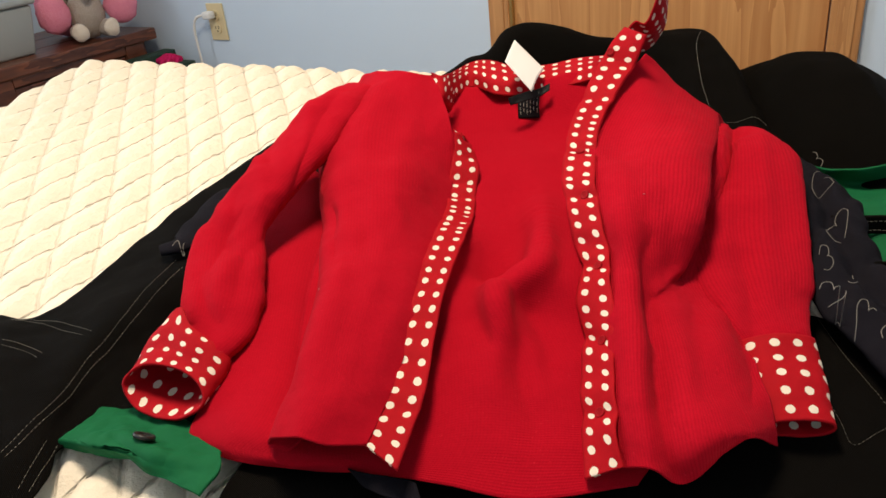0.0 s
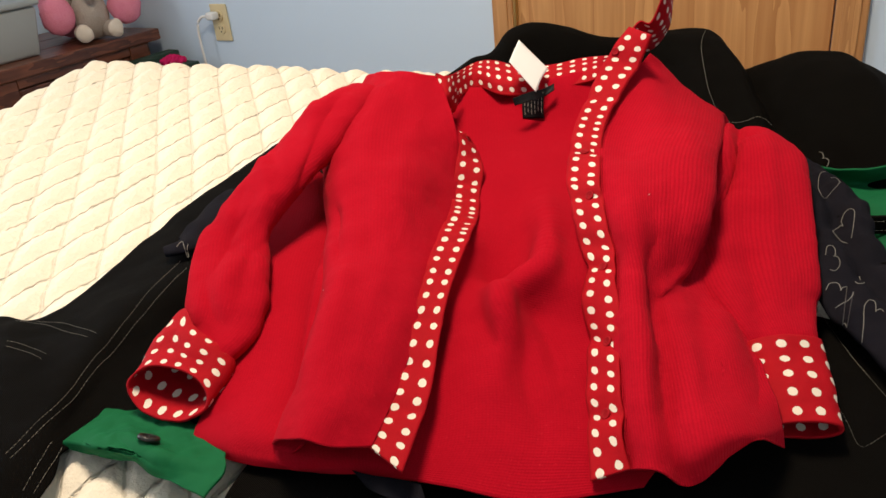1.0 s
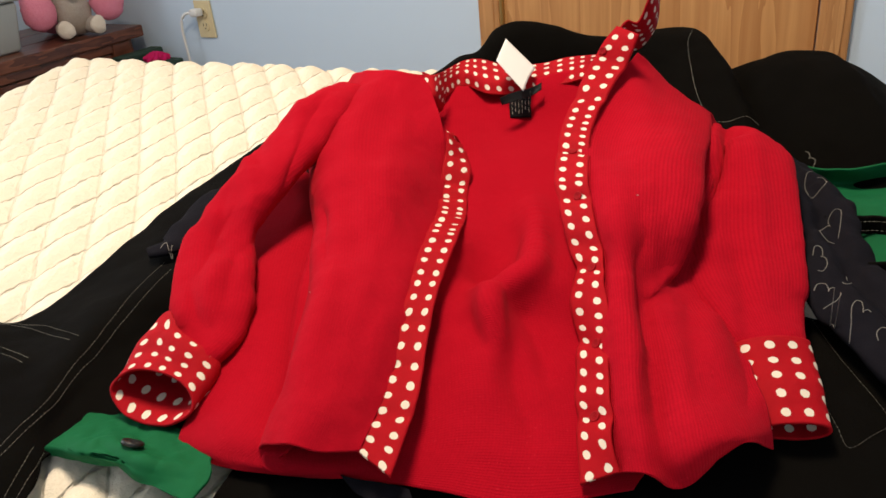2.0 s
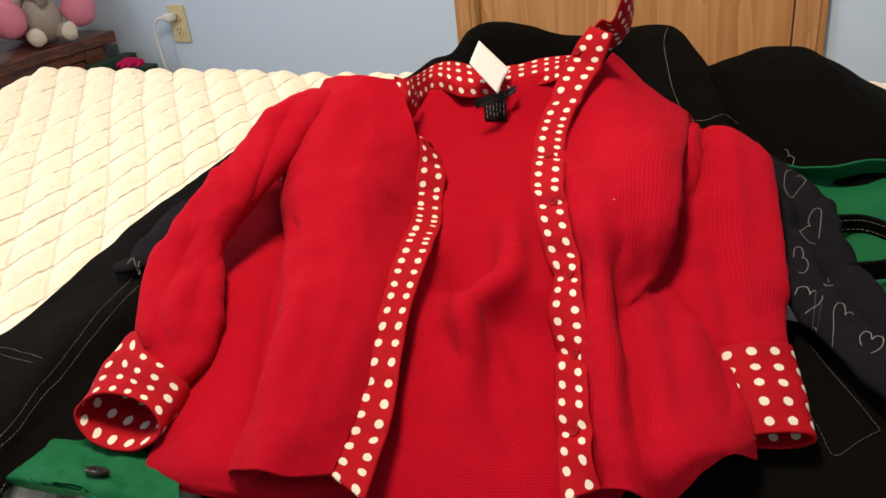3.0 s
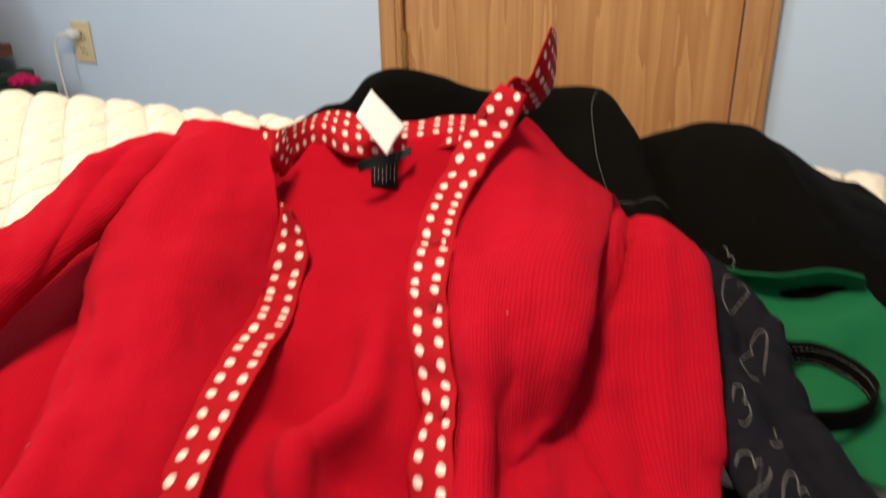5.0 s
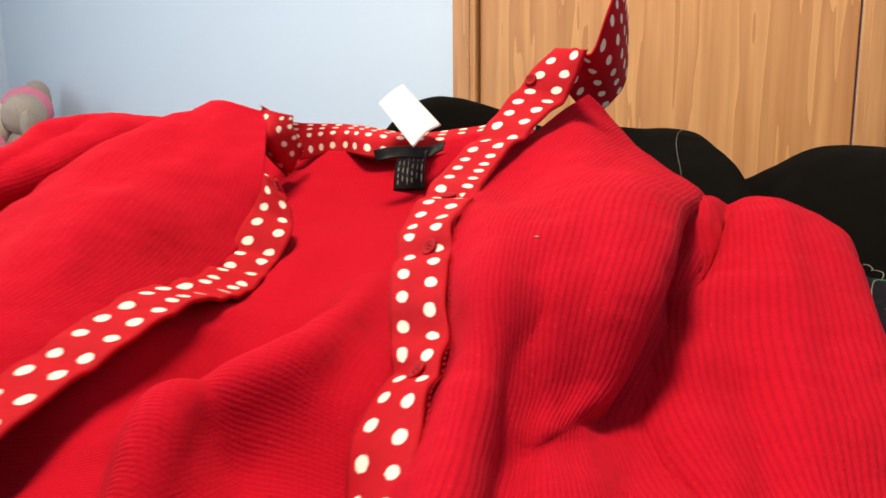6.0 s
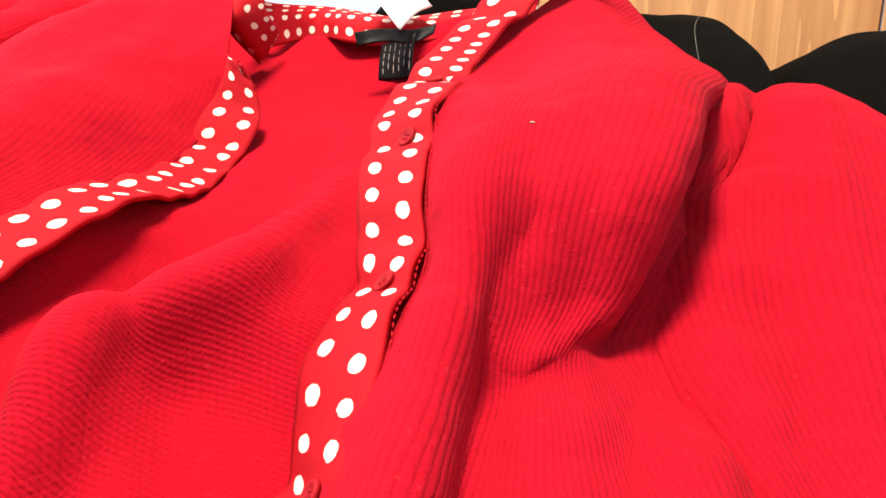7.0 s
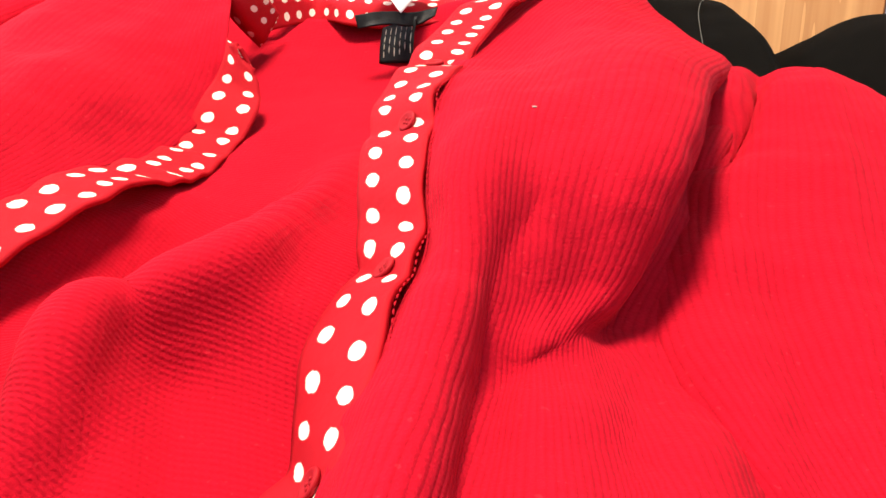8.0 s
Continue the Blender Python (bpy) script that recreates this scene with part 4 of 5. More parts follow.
GREEN_RIGHT.append([(0.382, 0.631, 0.715), (0.391, 0.613, 0.718), (0.398, 0.600, 0.720), (0.410, 0.600, 0.720), (0.431, 0.607, 0.715)])
NAVY_SLEEVE = [(0.349, 0.850, 0.762, 0.027, 0.011), (0.347, 0.761, 0.762, 0.038, 0.014), (0.338, 0.686, 0.753, 0.038, 0.014), (0.335, 0.626, 0.745, 0.038, 0.013), (0.341, 0.575, 0.736, 0.037, 0.012), (0.354, 0.529, 0.727, 0.035, 0.010), (0.370, 0.486, 0.719, 0.033, 0.009)]
NAVY_TIP = [(-0.245, 0.842, 0.773, 0.022, 0.008), (-0.257, 0.779, 0.771, 0.021, 0.007), (-0.270, 0.737, 0.766, 0.018, 0.006), (-0.292, 0.727, 0.762, 0.010, 0.004)]
JEANS_LINES = []
JEANS_LINES.append([(-0.275, 0.718, 0.754), (-0.288, 0.673, 0.750), (-0.299, 0.621, 0.740), (-0.309, 0.574, 0.732), (-0.314, 0.533, 0.727), (-0.323, 0.503, 0.725), (-0.330, 0.476, 0.722)])
JEANS_LINES.append([(-0.263, 0.703, 0.754), (-0.276, 0.666, 0.748), (-0.289, 0.629, 0.738), (-0.303, 0.574, 0.728), (-0.309, 0.534, 0.723), (-0.317, 0.500, 0.723), (-0.325, 0.471, 0.721)])
JEANS_LINES.append([(-0.425, 0.662, 0.735), (-0.395, 0.652, 0.735), (-0.361, 0.640, 0.735), (-0.315, 0.610, 0.741)])
JEANS_LINES.append([(-0.420, 0.655, 0.733), (-0.383, 0.643, 0.733), (-0.321, 0.606, 0.740)])
JEANS_LINES.append([(-0.401, 0.610, 0.739), (-0.379, 0.603, 0.736), (-0.352, 0.588, 0.736)])
JEANS_LINES.append([(-0.395, 0.599, 0.740), (-0.373, 0.592, 0.737), (-0.352, 0.580, 0.736)])
JEANS_LINES.append([(-0.300, 0.496, 0.709), (-0.299, 0.468, 0.708), (-0.300, 0.448, 0.705)])
JEANS_LINES.append([(-0.306, 0.496, 0.709), (-0.306, 0.470, 0.708), (-0.307, 0.450, 0.705)])
TROUSER_LINES = []
TROUSER_LINES.append([(0.304, 0.620, 0.70), (0.311, 0.551, 0.70), (0.323, 0.494, 0.70)])
TROUSER_LINES.append([(0.323, 0.494, 0.70), (0.304, 0.485, 0.70), (0.284, 0.475, 0.70), (0.282, 0.493, 0.70), (0.280, 0.514, 0.70)])
JACKET_LINES = []
JACKET_LINES.append([(0.330, 1.124, 0.853), (0.314, 1.079, 0.843), (0.306, 1.018, 0.822), (0.305, 0.981, 0.807), (0.307, 0.948, 0.795)])
JACKET_POCKET = []
JACKET_POCKET.append([(0.307, 0.944, 0.80), (0.327, 0.940, 0.793), (0.352, 0.938, 0.794), (0.366, 0.936, 0.788)])
JACKET_THREAD = []
JACKET_THREAD.append([(0.229, 0.906, 0.86), (0.226, 0.843, 0.86), (0.236, 0.829, 0.86)])
LOOPS = []
LOOPS.append([(0.369, 0.776, 0.77), (0.375, 0.778, 0.77), (0.374, 0.766, 0.77), (0.366, 0.752, 0.77), (0.357, 0.746, 0.77), (0.350, 0.741, 0.77), (0.348, 0.739, 0.77), (0.351, 0.749, 0.77), (0.355, 0.767, 0.77), (0.362, 0.786, 0.77), (0.370, 0.792, 0.77)])
LOOPS.append([(0.345, 0.670, 0.77), (0.340, 0.673, 0.77), (0.336, 0.680, 0.77), (0.342, 0.694, 0.77), (0.349, 0.698, 0.77), (0.350, 0.694, 0.77), (0.352, 0.703, 0.77), (0.360, 0.713, 0.77), (0.364, 0.708, 0.77), (0.357, 0.690, 0.77), (0.349, 0.673, 0.77)])
LOOPS.append([(0.316, 0.643, 0.77), (0.321, 0.654, 0.77), (0.325, 0.655, 0.77), (0.326, 0.650, 0.77), (0.323, 0.641, 0.77), (0.321, 0.639, 0.77), (0.322, 0.639, 0.77), (0.324, 0.636, 0.77), (0.322, 0.628, 0.77), (0.317, 0.622, 0.77), (0.313, 0.624, 0.77)])
LOOPS.append([(0.287, 0.568, 0.77), (0.293, 0.577, 0.77), (0.299, 0.577, 0.77), (0.298, 0.569, 0.77), (0.297, 0.566, 0.77), (0.300, 0.570, 0.77), (0.305, 0.570, 0.77), (0.304, 0.561, 0.77), (0.297, 0.552, 0.77), (0.290, 0.547, 0.77), (0.284, 0.542, 0.77)])
LOOPS.append([(0.310, 0.549, 0.77), (0.312, 0.554, 0.77), (0.316, 0.563, 0.77), (0.320, 0.574, 0.77), (0.326, 0.582, 0.77), (0.330, 0.581, 0.77), (0.329, 0.575, 0.77), (0.326, 0.568, 0.77), (0.327, 0.569, 0.77), (0.331, 0.571, 0.77), (0.332, 0.568, 0.77)])
LOOPS.append([(0.387, 0.855, 0.77), (0.389, 0.853, 0.77), (0.388, 0.846, 0.77), (0.385, 0.837, 0.77), (0.383, 0.835, 0.77), (0.385, 0.836, 0.77), (0.387, 0.835, 0.77), (0.387, 0.828, 0.77), (0.383, 0.819, 0.77), (0.380, 0.814, 0.77), (0.376, 0.814, 0.77)])
LOOPS.append([(0.321, 0.727, 0.77), (0.323, 0.731, 0.77), (0.325, 0.732, 0.77), (0.327, 0.730, 0.77), (0.326, 0.726, 0.77), (0.324, 0.722, 0.77), (0.323, 0.721, 0.77), (0.323, 0.721, 0.77), (0.325, 0.722, 0.77), (0.326, 0.722, 0.77), (0.327, 0.718, 0.77)])
LOOPS.append([(0.303, 0.499, 0.77), (0.306, 0.508, 0.77), (0.312, 0.514, 0.77), (0.315, 0.512, 0.77), (0.313, 0.506, 0.77), (0.313, 0.505, 0.77), (0.317, 0.508, 0.77), (0.320, 0.506, 0.77), (0.317, 0.499, 0.77), (0.311, 0.493, 0.77), (0.305, 0.490, 0.77)])
LOOPS.append([(0.339, 0.628, 0.77), (0.338, 0.623, 0.77), (0.336, 0.619, 0.77), (0.335, 0.618, 0.77), (0.335, 0.618, 0.77), (0.336, 0.617, 0.77), (0.336, 0.613, 0.77), (0.334, 0.608, 0.77), (0.331, 0.605, 0.77), (0.328, 0.606, 0.77), (0.327, 0.609, 0.77)])
TIP_LOOP = []
TIP_LOOP.append([(-0.276, 0.720, 0.76), (-0.273, 0.728, 0.76), (-0.266, 0.716, 0.76), (-0.265, 0.723, 0.76)])
BUTTONS = [(0.176, 0.883), (0.129, 0.760), (0.126, 0.690), (0.128, 0.616), (0.122, 0.545), (0.112, 0.482)]
NECK_LABEL = [[(0.065, 0.900, 0.842), (0.082, 0.911, 0.844), (0.099, 0.925, 0.843), (0.114, 0.934, 0.845)], [(0.067, 0.898, 0.834), (0.084, 0.904, 0.836), (0.099, 0.920, 0.835), (0.113, 0.924, 0.841)]]
LOOP = [(0.352, 0.712, 0.744), (0.378, 0.704, 0.745), (0.400, 0.699, 0.745), (0.416, 0.679, 0.742), (0.417, 0.656, 0.738), (0.396, 0.640, 0.736), (0.368, 0.640, 0.734), (0.350, 0.645, 0.732)]
NAVY_HEM = []
NAVY_HEM.append([(-0.068, 0.461, 0.708), (-0.049, 0.454, 0.708), (-0.031, 0.449, 0.708), (-0.018, 0.445, 0.706)])
NAVY_HEM.append([(-0.057, 0.451, 0.702), (-0.045, 0.441, 0.703), (-0.029, 0.433, 0.703), (-0.013, 0.430, 0.701)])
ARMHOLE = [(0.288, 0.847, 0.807, 0.0066, 0.0055), (0.274, 0.800, 0.802, 0.0077, 0.0077), (0.257, 0.754, 0.795, 0.0088, 0.0077), (0.240, 0.711, 0.788, 0.0066, 0.0055), (0.233, 0.693, 0.777, 0.0033, 0.0022)]
RIGHT_FOLDS = []
RIGHT_FOLDS.append((-0.003, 0.006, [(0.177, 0.657), (0.171, 0.634), (0.165, 0.590), (0.161, 0.538), (0.164, 0.484)]))
RIGHT_FOLDS.append((0.0015, 0.01, [(0.156, 0.646), (0.148, 0.590), (0.144, 0.538), (0.146, 0.484)]))
RIGHT_FOLDS.append((0.0025, 0.01, [(0.251, 0.732), (0.235, 0.662), (0.222, 0.581), (0.214, 0.508)]))
RIGHT_FOLDS.append((-0.012, 0.006, [(0.299, 0.843), (0.275, 0.773), (0.241, 0.694)]))
RIGHT_FOLDS.append((0.003, 0.008, [(0.316, 0.841), (0.302, 0.762), (0.275, 0.668), (0.249, 0.574)]))
RIGHT_FOLDS.append((-0.003, 0.007, [(0.256, 0.679), (0.245, 0.594), (0.230, 0.526)]))
RIGHT_FOLDS.append((0.002, 0.011, [(0.253, 0.814), (0.195, 0.614), (0.174, 0.543)]))
RIGHT_FOLDS.append((-0.002, 0.01, [(0.224, 0.787), (0.183, 0.619), (0.170, 0.561)]))
RIGHT_FOLDS.append((0.003, 0.011, [(0.181, 0.546), (0.177, 0.476), (0.170, 0.430)]))
RIGHT_FOLDS.append((-0.003, 0.011, [(0.192, 0.578), (0.193, 0.501), (0.187, 0.440)]))
RIGHT_FOLDS.append((-0.001, 0.012, [(0.179, 0.877), (0.194, 0.813), (0.216, 0.781), (0.253, 0.800)]))
LEFT_FOLDS = []
LEFT_FOLDS.append((0.004, 0.009, [(-0.162, 1.134), (-0.166, 0.962), (-0.145, 0.804), (-0.140, 0.692)]))
LEFT_FOLDS.append((0.004, 0.009, [(-0.218, 0.730), (-0.208, 0.780), (-0.187, 0.766), (-0.166, 0.686)]))
LEFT_FOLDS.append((-0.004, 0.006, [(-0.240, 0.796), (-0.234, 0.743), (-0.228, 0.696)]))
LEFT_FOLDS.append((-0.003, 0.005, [(-0.203, 0.741), (-0.203, 0.705), (-0.204, 0.678)]))
LEFT_FOLDS.append((-0.003, 0.006, [(-0.227, 0.709), (-0.193, 0.664), (-0.166, 0.648)]))
LEFT_FOLDS.append((0.003, 0.007, [(-0.193, 0.650), (-0.193, 0.619), (-0.193, 0.586)]))
LEFT_FOLDS.append((-0.0035, 0.006, [(-0.182, 0.677), (-0.179, 0.629), (-0.179, 0.585)]))
LEFT_FOLDS.append((-0.003, 0.005, [(-0.219, 0.643), (-0.203, 0.603), (-0.182, 0.574)]))
LEFT_FOLDS.append((-0.003, 0.008, [(-0.189, 0.909), (-0.182, 0.804), (-0.174, 0.739)]))
FRONT_FOLDS = []
FRONT_FOLDS.append((-0.008, 0.008, [(-0.143, 1.156), (-0.152, 0.974), (-0.143, 0.870), (-0.124, 0.750), (-0.096, 0.649)]))
FRONT_FOLDS.append((0.004, 0.009, [(-0.162, 1.134), (-0.166, 0.962), (-0.145, 0.804), (-0.140, 0.692)]))
FRONT_FOLDS.append((0.004, 0.012, [(-0.077, 0.615), (-0.088, 0.521), (-0.092, 0.452), (-0.093, 0.417)]))
FRONT_FOLDS.append((-0.003, 0.013, [(-0.057, 0.579), (-0.069, 0.507), (-0.074, 0.454)]))
FRONT_FOLDS.append((0.003, 0.012, [(-0.038, 0.892), (-0.046, 0.759), (-0.042, 0.657)]))
FRONT_FOLDS.append((-0.003, 0.01, [(-0.108, 0.754), (-0.075, 0.682), (-0.059, 0.600)]))
FRONT_FOLDS.append((-0.004, 0.014, [(0.105, 0.495), (0.100, 0.517), (0.091, 0.561)]))
FRONT_FOLDS.append((0.002, 0.012, [(-0.034, 0.745), (-0.042, 0.654), (-0.043, 0.569)]))
BACK_FOLDS = []
BACK_FOLDS.append((0.005, 0.011, [(0.073, 0.878), (0.078, 0.786), (0.079, 0.695), (0.076, 0.647), (0.075, 0.630), (0.058, 0.622), (0.041, 0.615), (0.046, 0.591), (0.056, 0.558)]))
BACK_FOLDS.append((-0.003, 0.011, [(0.064, 0.793), (0.064, 0.702), (0.060, 0.666), (0.044, 0.652), (0.022, 0.648), (0.014, 0.618)]))
BACK_FOLDS.append((0.005, 0.012, [(-0.028, 0.675), (-0.021, 0.704), (0.003, 0.711), (0.030, 0.694)]))
BACK_FOLDS.append((0.005, 0.009, [(0.028, 0.647), (0.042, 0.571), (0.036, 0.495)]))
BACK_FOLDS.append((-0.005, 0.009, [(0.066, 0.604), (0.058, 0.530), (0.070, 0.468)]))

RIGHT_CREASES = []
RIGHT_CREASES.append((-0.004, 0.0045, [(0.175, 0.635, 0.799), (0.172, 0.624, 0.793), (0.164, 0.605, 0.782), (0.161, 0.591, 0.770), (0.160, 0.579, 0.762), (0.158, 0.558, 0.758), (0.156, 0.537, 0.755), (0.157, 0.524, 0.752), (0.153, 0.484, 0.742)]))
RIGHT_CREASES.append((-0.003, 0.004, [(0.160, 0.579, 0.761), (0.173, 0.588, 0.761), (0.185, 0.599, 0.763), (0.196, 0.616, 0.758)]))
RIGHT_CREASES.append((0.0035, 0.012, [(0.149, 0.655, 0.812), (0.146, 0.596, 0.782), (0.142, 0.546, 0.763), (0.139, 0.486, 0.748)]))
RIGHT_CREASES.append((0.004, 0.013, [(0.214, 0.596, 0.758), (0.204, 0.546, 0.753), (0.195, 0.496, 0.748)]))
RIGHT_CREASES.append((-0.0035, 0.009, [(0.204, 0.601, 0.753), (0.186, 0.508, 0.752), (0.172, 0.451, 0.748)]))
RIGHT_CREASES.append((-0.004, 0.007, [(0.229, 0.671, 0.779), (0.228, 0.593, 0.756), (0.224, 0.514, 0.741), (0.209, 0.466, 0.739)]))
RIGHT_SLEEVE_CREASES = []
RIGHT_SLEEVE_CREASES.append((-0.009, 0.005, [(0.278, 0.794, 0.814), (0.273, 0.781, 0.812), (0.256, 0.738, 0.797), (0.236, 0.694, 0.787)]))
RIGHT_SLEEVE_CREASES.append((-0.0016, 0.002, [(0.236, 0.690, 0.786), (0.242, 0.652, 0.774), (0.247, 0.614, 0.758), (0.244, 0.578, 0.750), (0.242, 0.556, 0.745)]))
RIGHT_SLEEVE_CREASES.append((-0.004, 0.008, [(0.290, 0.794, 0.817), (0.303, 0.786, 0.810)]))
RIGHT_SLEEVE_CREASES.append((0.004, 0.016, [(0.283, 0.734, 0.802), (0.276, 0.655, 0.777), (0.260, 0.576, 0.753)]))
LEFT_CREASES = []
LEFT_CREASES.append((-0.005, 0.006, [(-0.109, 0.729, 0.802), (-0.102, 0.685, 0.797), (-0.091, 0.620, 0.790)]))
LEFT_CREASES.append((-0.0035, 0.012, [(-0.048, 0.694, 0.827), (-0.040, 0.641, 0.801), (-0.041, 0.583, 0.789), (-0.053, 0.525, 0.774), (-0.061, 0.477, 0.760)]))
LEFT_CREASES.append((0.004, 0.014, [(-0.030, 0.845, 0.862), (-0.029, 0.794, 0.844), (-0.021, 0.736, 0.807)]))
LEFT_CREASES.append((-0.005, 0.014, [(-0.057, 0.853, 0.867), (-0.059, 0.784, 0.855), (-0.054, 0.724, 0.837)]))
LEFT_CREASES.append((0.0045, 0.012, [(-0.084, 0.615, 0.792), (-0.089, 0.546, 0.777), (-0.097, 0.486, 0.753)]))
LEFT_SLEEVE_CREASES = []
LEFT_SLEEVE_CREASES.append((-0.006, 0.006, [(-0.119, 0.893, 0.864), (-0.132, 0.840, 0.859), (-0.139, 0.778, 0.837), (-0.150, 0.744, 0.815)]))
LEFT_SLEEVE_CREASES.append((0.004, 0.007, [(-0.144, 0.794, 0.837), (-0.163, 0.739, 0.817), (-0.176, 0.720, 0.814), (-0.182, 0.695, 0.799)]))
LEFT_SLEEVE_CREASES.append((-0.0045, 0.006, [(-0.188, 0.715, 0.812), (-0.206, 0.684, 0.792), (-0.209, 0.636, 0.782)]))
LEFT_SLEEVE_CREASES.append((-0.004, 0.006, [(-0.173, 0.695, 0.787), (-0.178, 0.655, 0.777), (-0.184, 0.615, 0.765)]))
LEFT_SLEEVE_CREASES.append((0.003, 0.007, [(-0.198, 0.655, 0.784), (-0.190, 0.605, 0.766), (-0.188, 0.581, 0.753)]))
BACK_CREASES = []
BACK_CREASES.append((0.008, 0.011, [(0.093, 0.776, 0.783), (0.090, 0.695, 0.778), (0.084, 0.625, 0.778), (0.062, 0.607, 0.771), (0.047, 0.596, 0.768), (0.046, 0.573, 0.762), (0.051, 0.547, 0.743)]))
BACK_CREASES.append((-0.004, 0.011, [(0.068, 0.715, 0.773), (0.062, 0.650, 0.760), (0.050, 0.630, 0.753), (0.030, 0.620, 0.753)]))
BACK_CREASES.append((-0.004, 0.009, [(0.070, 0.594, 0.759), (0.073, 0.584, 0.747), (0.080, 0.557, 0.738), (0.083, 0.520, 0.729)]))
BACK_CREASES.append((0.004, 0.01, [(-0.002, 0.635, 0.762), (0.000, 0.666, 0.771), (0.011, 0.681, 0.770), (0.030, 0.690, 0.765)]))
BACK_CREASES.append((-0.003, 0.008, [(0.024, 0.594, 0.758), (0.029, 0.568, 0.752), (0.042, 0.542, 0.747)]))


jeans = thing("black_jeans", "black jeans with grey topstitching spread on the quilt", "jeans")
g = ripple(surface(JEANS, 110, 80), 0.004, 14, 2.0)
leg = part("leg", sheet(g, 0.002), BLACK, jeans)
on_leg = tree_of(leg)
for p in JEANS_LINES:
    part("topstitch", dashes(laid(p, on_leg, 160), 0.0032, 0.0010, 0.00022), STITCH, jeans, "grey topstitch line")
trousers = thing("black_trousers", "black trousers with fine grey topstitching under the cardigan", "trousers")
g = ripple(surface(TROUSERS, 120, 60), 0.003, 12, 5.0)
leg_2 = part("leg", sheet(g, 0.002), BLACK, trousers)

on_leg = tree_of(leg_2)
for p in TROUSER_LINES:
    part("topstitch", dashes(laid(p, on_leg, 160), 0.0028, 0.0010, 0.00016), STITCH, trousers, "fine grey topstitch line")
loop = spline(LOOP, 120)
band = np.stack([loop, loop + (0, 0, 0.008), loop + (0, 0, 0.017)])
part("waistband", sheet(ripple(surface(band, 120, 10), 0.0015, 30, 1.0), 0.003), BLACK, trousers, "black looped waistband")
for rise in (0.004, 0.013):
    part("topstitch", dashes(loop * (1, 1, 0) + np.array((0, -0.0022, 0)) + np.array((0, 0, 1)) * (loop[:, 2:] + rise), 0.0030, 0.0009, 0.00022), STITCH, trousers)


def jacket_grid():
    """A heaped jacket: ridge of rounded folds from the far side to the near side."""
    xs = np.array([-0.035, -0.005, 0.019, 0.043, 0.065, 0.088, 0.118, 0.147, 0.177, 0.215, 0.253, 0.291, 0.329, 0.349, 0.364, 0.367, 0.379, 0.396, 0.421, 0.460, 0.478, 0.501, 0.551, 0.639])
    ry = np.array([1.050, 1.061, 1.070, 1.079, 1.087, 1.092, 1.095, 1.099, 1.102, 1.107, 1.111, 1.116, 1.120, 1.097, 1.080, 1.040, 1.020, 1.006, 0.985, 0.972, 0.967, 0.960, 0.946, 0.920])
    rz = np.array([0.824, 0.834, 0.846, 0.850, 0.871, 0.879, 0.879, 0.871, 0.858, 0.850, 0.852, 0.854, 0.853, 0.845, 0.818, 0.801, 0.812, 0.826, 0.839, 0.842, 0.833, 0.820, 0.785, 0.739])
    rows = []
    for dy, k in ((-0.36, 0.10), (-0.22, 0.36), (-0.12, 0.74), (-0.05, 0.95), (0.0, 1.0), (0.05, 0.90), (0.11, 0.50), (0.17, 0.04)):
        base = bed_z(xs, ry + dy)
        flat = np.where(dy < 0, 1 - np.clip((0.30 - xs) / 0.06, 0, 1) * np.clip(-dy / 0.07, 0, 1) * 0.75, 1.0)
        rows.append(np.stack([xs, ry + dy, base + (rz - 0.004 - bed_z(xs, ry)) * k * flat], -1))
    return np.array(rows)


jacket = thing("black_jacket", "crumpled black jacket with grey seam stitching heaped on the bed", "jacket")
g = ripple(surface(jacket_grid(), 240, 90), 0.004, 11, 9.0)
jacket_body = part("body", sheet(g, 0.002), BLACK_SOFT, jacket)

on_jacket = tree_of(jacket_body)
for p in JACKET_LINES + JACKET_POCKET + JACKET_THREAD:
    part("topstitch", dashes(laid(p, on_jacket, 120), 0.0032, 0.0007, 0.00028), STITCH, jacket, "grey seam stitching")

green = thing("green_shirt", "bright green cotton shirt with a buttoned cuff", "shirt")
g = creased(ripple(surface(GREEN_CUFF, 110, 80), 0.004, 30, 4.0), GREEN_CREASES)
cuff = part("cuff", sheet(g, 0.0025), GREEN, green)


def button(radius, thick, holes=4):
    """A sewn button with a raised rim, a dished middle and holes, facing up."""
    prof = [(0, thick * 0.55), (radius * 0.55, thick * 0.6), (radius * 0.72, thick), (radius * 0.92, thick), (radius, thick * 0.6), (radius * 0.97, 0.0), (0, 0)]
    bm = bmesh.new()
    rings = []
    for r, z in prof:
        rings.append([bm.verts.new((r * math.cos(a), r * math.sin(a), z)) for a in np.linspace(0, 2 * math.pi, 24, endpoint=False)] if r else [bm.verts.new((0, 0, z))])
    for a, b in zip(rings, rings[1:]):
        for i in range(24):
            k = (i + 1) % 24
            q = [a[i % len(a)], a[k % len(a)], b[k % len(b)], b[i % len(b)]]
            bm.faces.new(list(dict.fromkeys(q)))
    for h in range(holes):
        a = h * 2 * math.pi / holes + 0.78
        bmesh.ops.create_cone(bm, cap_ends=True, segments=8, radius1=radius * 0.14, radius2=radius * 0.14, depth=thick * 0.3, matrix=Matrix.Translation((radius * 0.3 * math.cos(a), radius * 0.3 * math.sin(a), thick * 0.62)))
    bmesh.ops.recalc_face_normals(bm, faces=bm.faces)
    return bm


